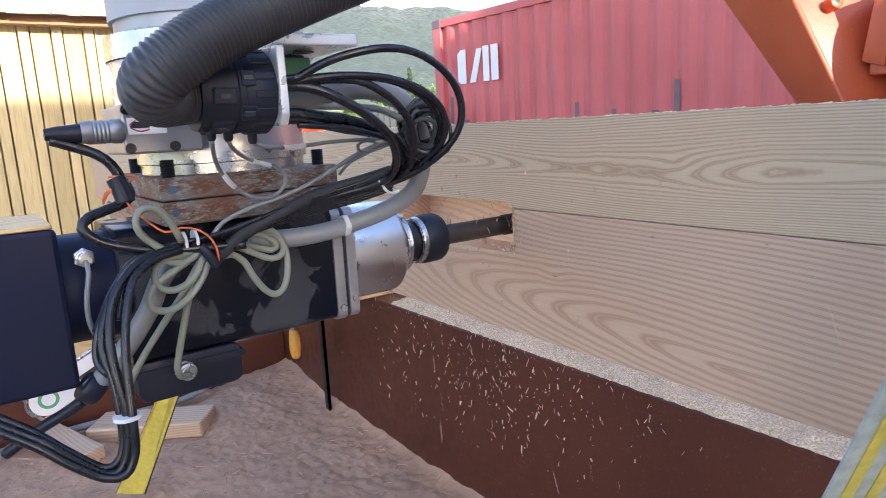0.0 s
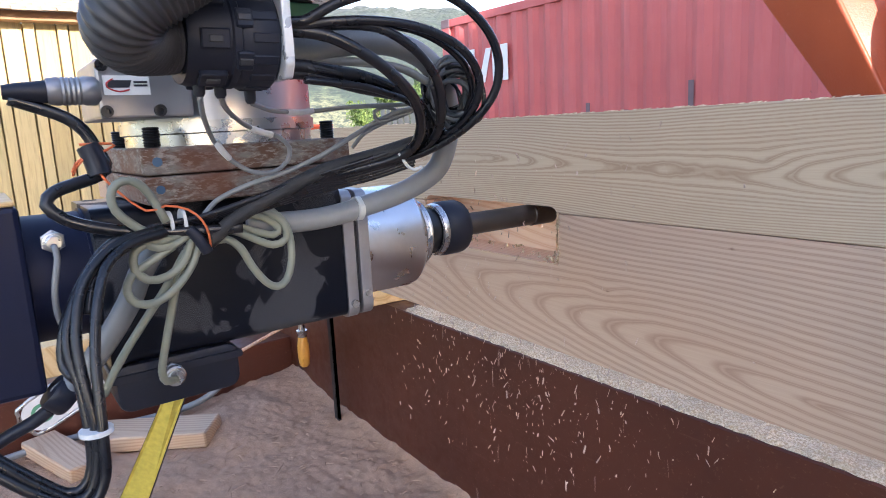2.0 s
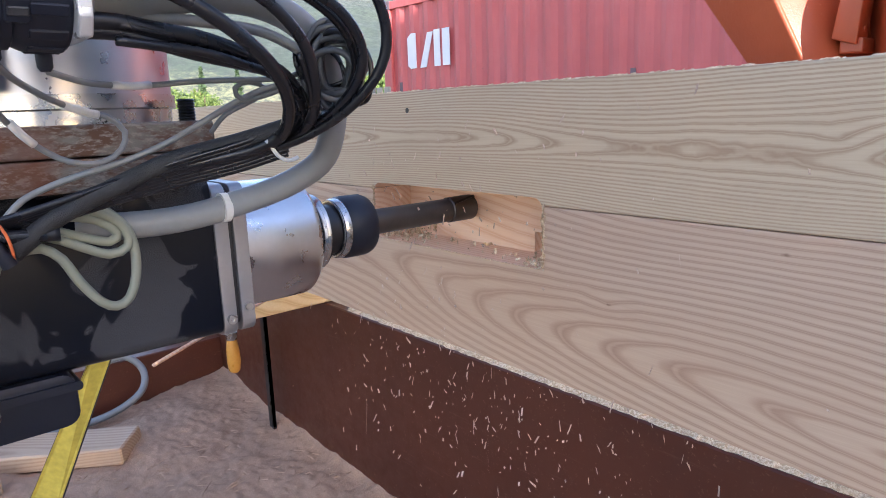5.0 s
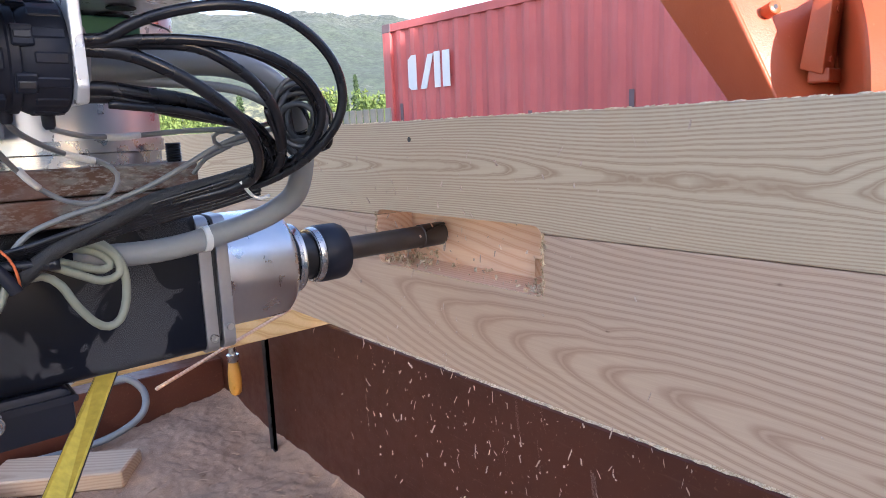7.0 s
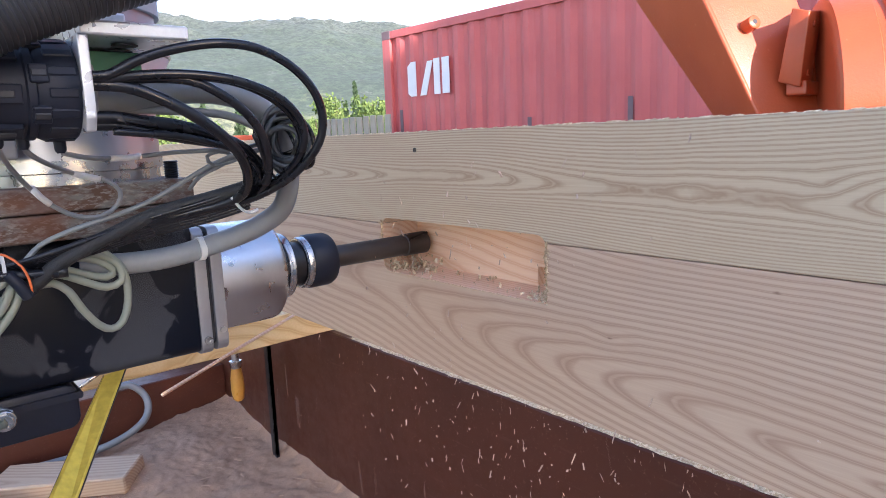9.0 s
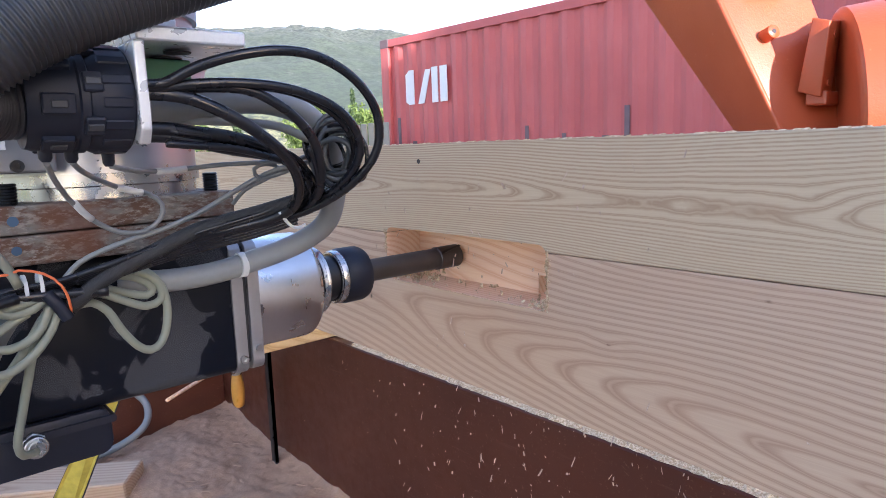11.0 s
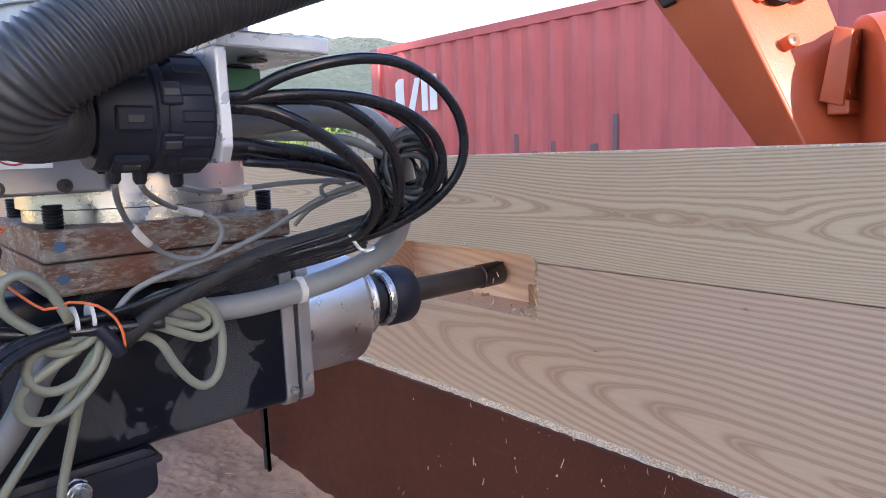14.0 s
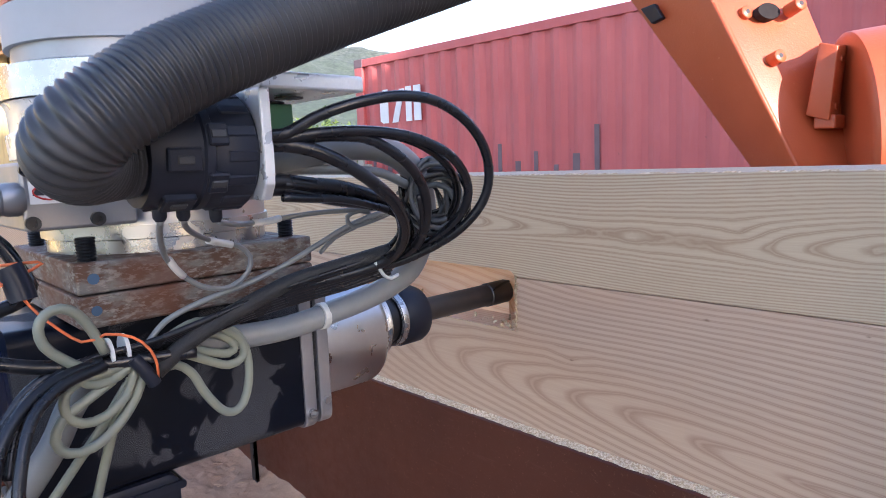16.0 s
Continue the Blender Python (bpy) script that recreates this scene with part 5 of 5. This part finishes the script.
    g([(0.081, -0.4214, 0.0758), (0.081, -0.4280, 0.0608), (0.082, -0.4408, 0.0520), (0.083, -0.4538, 0.0516), (0.084, -0.4618, 0.0605), (0.084, -0.4606, 0.0718), (0.084, -0.4515, 0.0772), (0.083, -0.4358, 0.0780)])
    g([(0.080, -0.4165, 0.0727), (0.080, -0.4218, 0.0588), (0.080, -0.4338, 0.0438), (0.081, -0.4494, 0.0347), (0.082, -0.4627, 0.0362), (0.083, -0.4683, 0.0457), (0.083, -0.4641, 0.0560), (0.083, -0.4527, 0.0631), (0.082, -0.4346, 0.0726)])
    g([(0.080, -0.4240, 0.0701), (0.074, -0.4323, 0.0485), (0.064, -0.4382, 0.0196), (0.056, -0.4437, -0.0074), (0.052, -0.4471, -0.0258), (0.046, -0.4435, -0.0363), (0.036, -0.4345, -0.0397)])
    g([(0.078, -0.4260, 0.0665), (0.070, -0.4399, 0.0422), (0.062, -0.4546, 0.0201), (0.054, -0.4699, -0.0034), (0.046, -0.4806, -0.0230), (0.036, -0.4858, -0.0381)])
    # black leads hanging down at the back
    d = lambda pts, r=0.0042: cab("hanging_cable", pts, r, M_RUBBER, "black hanging cable", 12)
    d([(0.084, -0.4407, 0.0862), (0.090, -0.4654, 0.0822), (0.098, -0.4838, 0.0731), (0.108, -0.4982, 0.0562), (0.118, -0.5053, 0.0309), (0.126, -0.5057, 0.0044), (0.132, -0.5037, -0.0232), (0.134, -0.5056, -0.0470), (0.134, -0.5112, -0.0628), (0.132, -0.5214, -0.0668), (0.130, -0.5404, -0.0494), (0.128, -0.5575, -0.0305), (0.120, -0.5826, -0.0120)], 0.0033)
    d([(0.082, -0.4404, 0.0847), (0.088, -0.4674, 0.0788), (0.096, -0.4882, 0.0651), (0.104, -0.5042, 0.0443), (0.112, -0.5104, 0.0225), (0.120, -0.5075, -0.0009), (0.126, -0.5069, -0.0284), (0.128, -0.5085, -0.0504), (0.128, -0.5143, -0.0612), (0.126, -0.5242, -0.0628), (0.122, -0.5454, -0.0427), (0.118, -0.5624, -0.0246), (0.112, -0.5819, -0.0090)], 0.0033)
    d([(0.088, -0.4399, 0.0838), (0.094, -0.4625, 0.0801), (0.104, -0.4809, 0.0692), (0.116, -0.4911, 0.0481), (0.126, -0.4974, 0.0187), (0.134, -0.4997, -0.0114), (0.138, -0.5011, -0.0345), (0.138, -0.5029, -0.0548), (0.138, -0.5108, -0.0681), (0.136, -0.5245, -0.0665), (0.134, -0.5443, -0.0498), (0.130, -0.5611, -0.0326), (0.124, -0.5831, -0.0151)], 0.0033)
    d([(0.080, -0.4421, 0.0834), (0.084, -0.4684, 0.0799), (0.088, -0.4888, 0.0641), (0.092, -0.5037, 0.0420), (0.094, -0.5113, 0.0229), (0.098, -0.5128, 0.0073), (0.106, -0.5076, -0.0004)], 0.0034)
    d([(0.078, -0.4433, 0.0869), (0.080, -0.4735, 0.0801), (0.082, -0.4919, 0.0617), (0.084, -0.5021, 0.0446), (0.084, -0.5097, 0.0290)], 0.0028)
    part("white_tie", lathe([(-0.0015, 0.0098), (0.0015, 0.0098)], (0.132, -0.5035, -0.0265), "z", 20), M_WHITE, R, "white cable tie")
    cab("grey_conduit", [(0.060, -0.4379, 0.0755), (0.052, -0.4518, 0.0533), (0.046, -0.4619, 0.0305), (0.038, -0.4788, 0.0036), (0.030, -0.4976, -0.0205), (0.024, -0.5133, -0.0352)], 0.0085, M_GREYCAB, "thick grey conduit", 16)
    part("conduit_clamp", lathe([(-0.008, 0.012), (-0.006, 0.0135), (0.006, 0.0135), (0.008, 0.012)], (0.024, -0.5124, -0.0345), "y", 28, Euler((radians(-45), 0, 0)).to_matrix().to_4x4() @ AXES["y"]), M_BLACKPL, R, "black conduit clamp", True)
    cab("grey_conduit", [(0.020, -0.5202, -0.0443), (0.014, -0.5310, -0.0529), (0.006, -0.5521, -0.0640), (-0.004, -0.5817, -0.0828)], 0.0050, M_BLACKPL, "black conduit", 14)
    cab("rear_lead", [(0.030, -0.5029, 0.0767), (0.036, -0.5024, 0.0683), (0.036, -0.5069, 0.0463), (0.030, -0.5070, 0.0268), (0.020, -0.5027, 0.0097)], 0.0022, M_GREYCAB, "grey lead", 8)
    part("conduit_tie", lathe([(-0.0025, 0.0100), (0.0025, 0.0100)], (0.0775, -0.2850, 0.0825), "y", 24), M_WHITE, R, "grey cable tie")
    part("bundle_tie", sweep([(0.142, -0.2809, 0.1281), (0.142, -0.2781, 0.1240), (0.140, -0.2727, 0.1179), (0.139, -0.2659, 0.1147), (0.138, -0.2586, 0.1162)], 0.0013, 6), M_WHITE, R, "white cable tie")
    for yy, zz in ((-0.434, 0.087), (-0.425, 0.088)):
        part("bundle_tie", lathe([(-0.0011, 0.0100), (0.0011, 0.0100)], (0.076, yy, zz), "y", 18), M_WHITE, R, "white cable tie")
    part("knot", sweep([(0.086, -0.4235, 0.084), (0.088, -0.418, 0.076), (0.088, -0.413, 0.066)], 0.0042, 10), M_BLACKPL, R, "black tape round the bundle", True)
    part("cord", sweep([(0.062, -0.4759, 0.1394), (0.062, -0.4853, 0.1337), (0.060, -0.4879, 0.1254), (0.064, -0.4792, 0.1375), (0.070, -0.4669, 0.1175), (0.084, -0.4497, 0.0996), (0.086, -0.4373, 0.1018), (0.090, -0.4238, 0.0980), (0.092, -0.4153, 0.0891), (0.092, -0.4119, 0.0788), (0.088, -0.4107, 0.0691)], 0.0009, 7), M_ORCORD, R, "orange cord binding the cables")
    part("cord", sweep([(0.062, -0.4817, 0.1461), (0.062, -0.4679, 0.1461), (0.060, -0.4595, 0.1447), (0.062, -0.4727, 0.1392), (0.062, -0.4793, 0.1434)], 0.0009, 7), M_ORCORD, R, "orange cord binding the cables")
    part("tape_wrap", sweep([(0.060, -0.4764, 0.1449), (0.062, -0.4733, 0.1349), (0.064, -0.4717, 0.1250)], 0.0075, 12), M_BLACKPL, R, "black taped plug", True)

    # --- orange arm behind the beam, on its carriage
    part("arm_casting", hexa([(-0.13, 1.22, 0.01), (-0.734, 1.22, 0.845), (-0.417, 1.13, 0.819), (-0.01, 1.13, 0.007),
                               (-0.10, 1.42, 0.01), (-0.70, 1.42, 0.845), (-0.36, 1.40, 0.819), (0.05, 1.38, 0.007)], 0.010), M_ORANGE, R, "orange painted arm casting", True)
    web = part("arm_web", hexa([(-0.372, 1.138, 0.725), (-0.03, 1.138, 0.05), (0.06, 1.33, 0.05), (-0.20, 1.33, 0.70),
                                 (-0.40, 1.28, 0.725), (-0.06, 1.28, 0.05), (0.02, 1.44, 0.05), (-0.24, 1.44, 0.70)], 0.006), M_ORANGE, R, "orange painted web plate", True)
    face = Vector((0.86, -0.44, 0.25)).to_track_quat("Z", "Y").to_matrix().to_4x4()
    for p in ((-0.232, 1.195, 0.532), (-0.150, 1.195, 0.414), (-0.128, 1.255, 0.540)):
        m = Matrix.Translation(p) @ face
        part("boss", lathe([(-0.04, 0.017), (0.002, 0.0165), (0.004, 0.014)], (0, 0, 0), "z", 24, m), M_ORANGE, web, "", True)
        # no real bore: black disc for the hole's shade
        part("boss_hole", lathe([(0.0035, 0.006), (0.0046, 0.006)], (0, 0, 0), "z", 14, m), M_BLACKINK, web)
    m = Matrix.Translation((-0.182, 1.222, 0.533)) @ face
    # near-black disc in place of the shaded inside of the opening
    part("oval_opening", lathe([(-0.03, 0.026), (-0.009, 0.026)], (0, 0, 0), "z", 28, m @ Matrix.Diagonal((1.25, 0.8, 1, 1))), plain("cavity_shade", (0.012, 0.008, 0.007), 0.95, 0.0, 0.2, 40, 0.0), web, "oval opening drawn as a dark disc")
    part("black_clip", hexa([(-0.495, 1.195, 0.548), (-0.530, 1.195, 0.595), (-0.478, 1.180, 0.598), (-0.452, 1.180, 0.555), (-0.495, 1.235, 0.548), (-0.530, 1.235, 0.595), (-0.478, 1.235, 0.598), (-0.452, 1.235, 0.555)], 0.004), M_BLACKPL, R, "black plastic clip")
    part("stop_lug", hexa([(-0.0905, 1.20, 0.267), (-0.0385, 1.20, 0.250), (-0.0250, 1.20, 0.421), (-0.0650, 1.20, 0.434), (-0.100, 1.31, 0.267), (-0.0400, 1.27, 0.262), (-0.0240, 1.27, 0.427), (-0.078, 1.31, 0.440)], 0.004), M_ORANGE, R, "orange cast stop lug", True)
    part("lug_bolt", lathe([(-0.01, 0.008), (0.006, 0.008)], (-0.030, 1.235, 0.395), "x", 6), M_ORANGE, R)
    part("lug_bolt", lathe([(-0.01, 0.008), (0.006, 0.008)], (-0.039, 1.235, 0.285), "x", 6), M_ORANGE, R)
    part("lug_foot", box(-0.076, -0.028, 1.21, 1.29, 0.233, 0.266, 0.005), M_ORANGE, R)
    dm = Matrix.Translation((-0.035, 1.31, 0.20)) @ Vector((0.86, 0.50, 0.05)).to_track_quat("Z", "Y").to_matrix().to_4x4()
    part("joint_drum", lathe([(-0.005, 0.215), (-0.005, 0.25), (0.002, 0.262), (0.075, 0.266), (0.08, 0.255), (0.10, 0.255), (0.105, 0.266), (0.38, 0.268), (0.40, 0.24)], (0, 0, 0), "z", 72, dm), M_ORANGE, R, "orange painted joint drum", True)
    part("pedestal", lathe([(-H + 0.18, 0.34), (-0.35, 0.30), (0.0, 0.24)], (0.18, 1.45, 0), "z", 48), M_ORANGE, R, "orange robot pedestal", True)
    part("carriage", box(-0.35, 0.75, 1.0, 1.95, -H + 0.02, -H + 0.18, 0.02), M_DARKSTEEL, R, "dark steel carriage")
    # upper arm and forearm, reaching over to the wrist
    part("upper_arm", hexa([(-0.62, 0.97, 0.75), (-0.44, 1.16, 0.78), (-0.62, 1.38, 0.78), (-0.72, 1.24, 0.75), (-1.00, 0.97, 1.45), (-0.82, 1.16, 1.5), (-0.98, 1.38, 1.5), (-1.1, 1.24, 1.45)], 0.02), M_ORANGE, R)
    part("forearm", sweep([(-0.95, 1.2, 1.45), (-0.7, 0.7, 1.25), (-0.3, 0.0, 0.85), (-0.03, cy, 0.42)], 0.07, 20, 0.05), M_ORANGE, R)
    return R


robot = build_robot()


# ---------------------------------------------------------------- falling chips
def build_chips():
    out = []
    rg = random.Random(11)
    for k in range(33):
        vs, fs = [], []
        for _ in range(38):
            c = Vector((rg.gauss(0.03, 0.13), rg.uniform(-0.17, 0.04), rg.uniform(-0.26, 0.18)))
            l, w = rg.uniform(0.0008, 0.0075) * rg.uniform(0.3, 1.0), rg.uniform(0.0003, 0.0011)
            e = Euler((rg.uniform(-.5, .5), rg.uniform(-.5, .5), rg.uniform(0, 6.28))).to_matrix()
            i = len(vs)
            for p in ((-w, 0, -l), (w, 0, -l * .8), (w * .8, w, l), (-w, w * .6, l * .7), (0, w * 1.5, 0)):
                vs.append(tuple(c + e @ Vector(p)))
            fs += [(i, i + 1, i + 4), (i + 1, i + 2, i + 4), (i + 2, i + 3, i + 4), (i + 3, i, i + 4), (i, i + 3, i + 2, i + 1)]
        me = bpy.data.meshes.new("falling_chips")
        me.from_pydata(vs, [], fs)
        o = part("falling_chips", me, M_CHIP, None)
        tagged(o, "loose wood chips dropping from the cutter", "wood chips", "falling wood chips", "stuff")
        out.append(o)
    return out


chips = build_chips()


# ---------------------------------------------------------------- what moves
def motions():
    walk(robot, [(t, pose(x, y, z + H)) for t, x, y, z in TRAVEL])
    ts = [r[0] for r in TRAVEL]
    xs = [r[1] for r in TRAVEL]
    rg = random.Random(12)
    for k, o in enumerate(chips):
        t0 = k * 0.5 - rg.uniform(0.12, 0.30)
        t0 = min(max(0.0, t0), 15.5)
        x = float(np.interp(t0, ts, xs)) + AX
        top, bot = H - 0.02, H + FLOOR - 0.20
        rows = []
        if t0 > 0.1:
            rows.append((0.0, pose(x, 0.11, top)))
            rows.append((t0 - 0.07, pose(x, 0.11, top)))
        for j in range(7):
            f = j / 6
            rows.append((t0 + f * 0.42, pose(x + 0.02 * f, -0.01 - 0.05 * f, top + (bot - top) * (0.45 * f + 0.55 * f * f), 0, 0, 25 * f)))
        rows.append((16.0, pose(x + 0.02, -0.06, bot, 0, 0, 25)))
        if rows[0][0] > 0:
            rows.insert(0, (0.0, rows[0][1]))
        walk(o, rows)


motions()
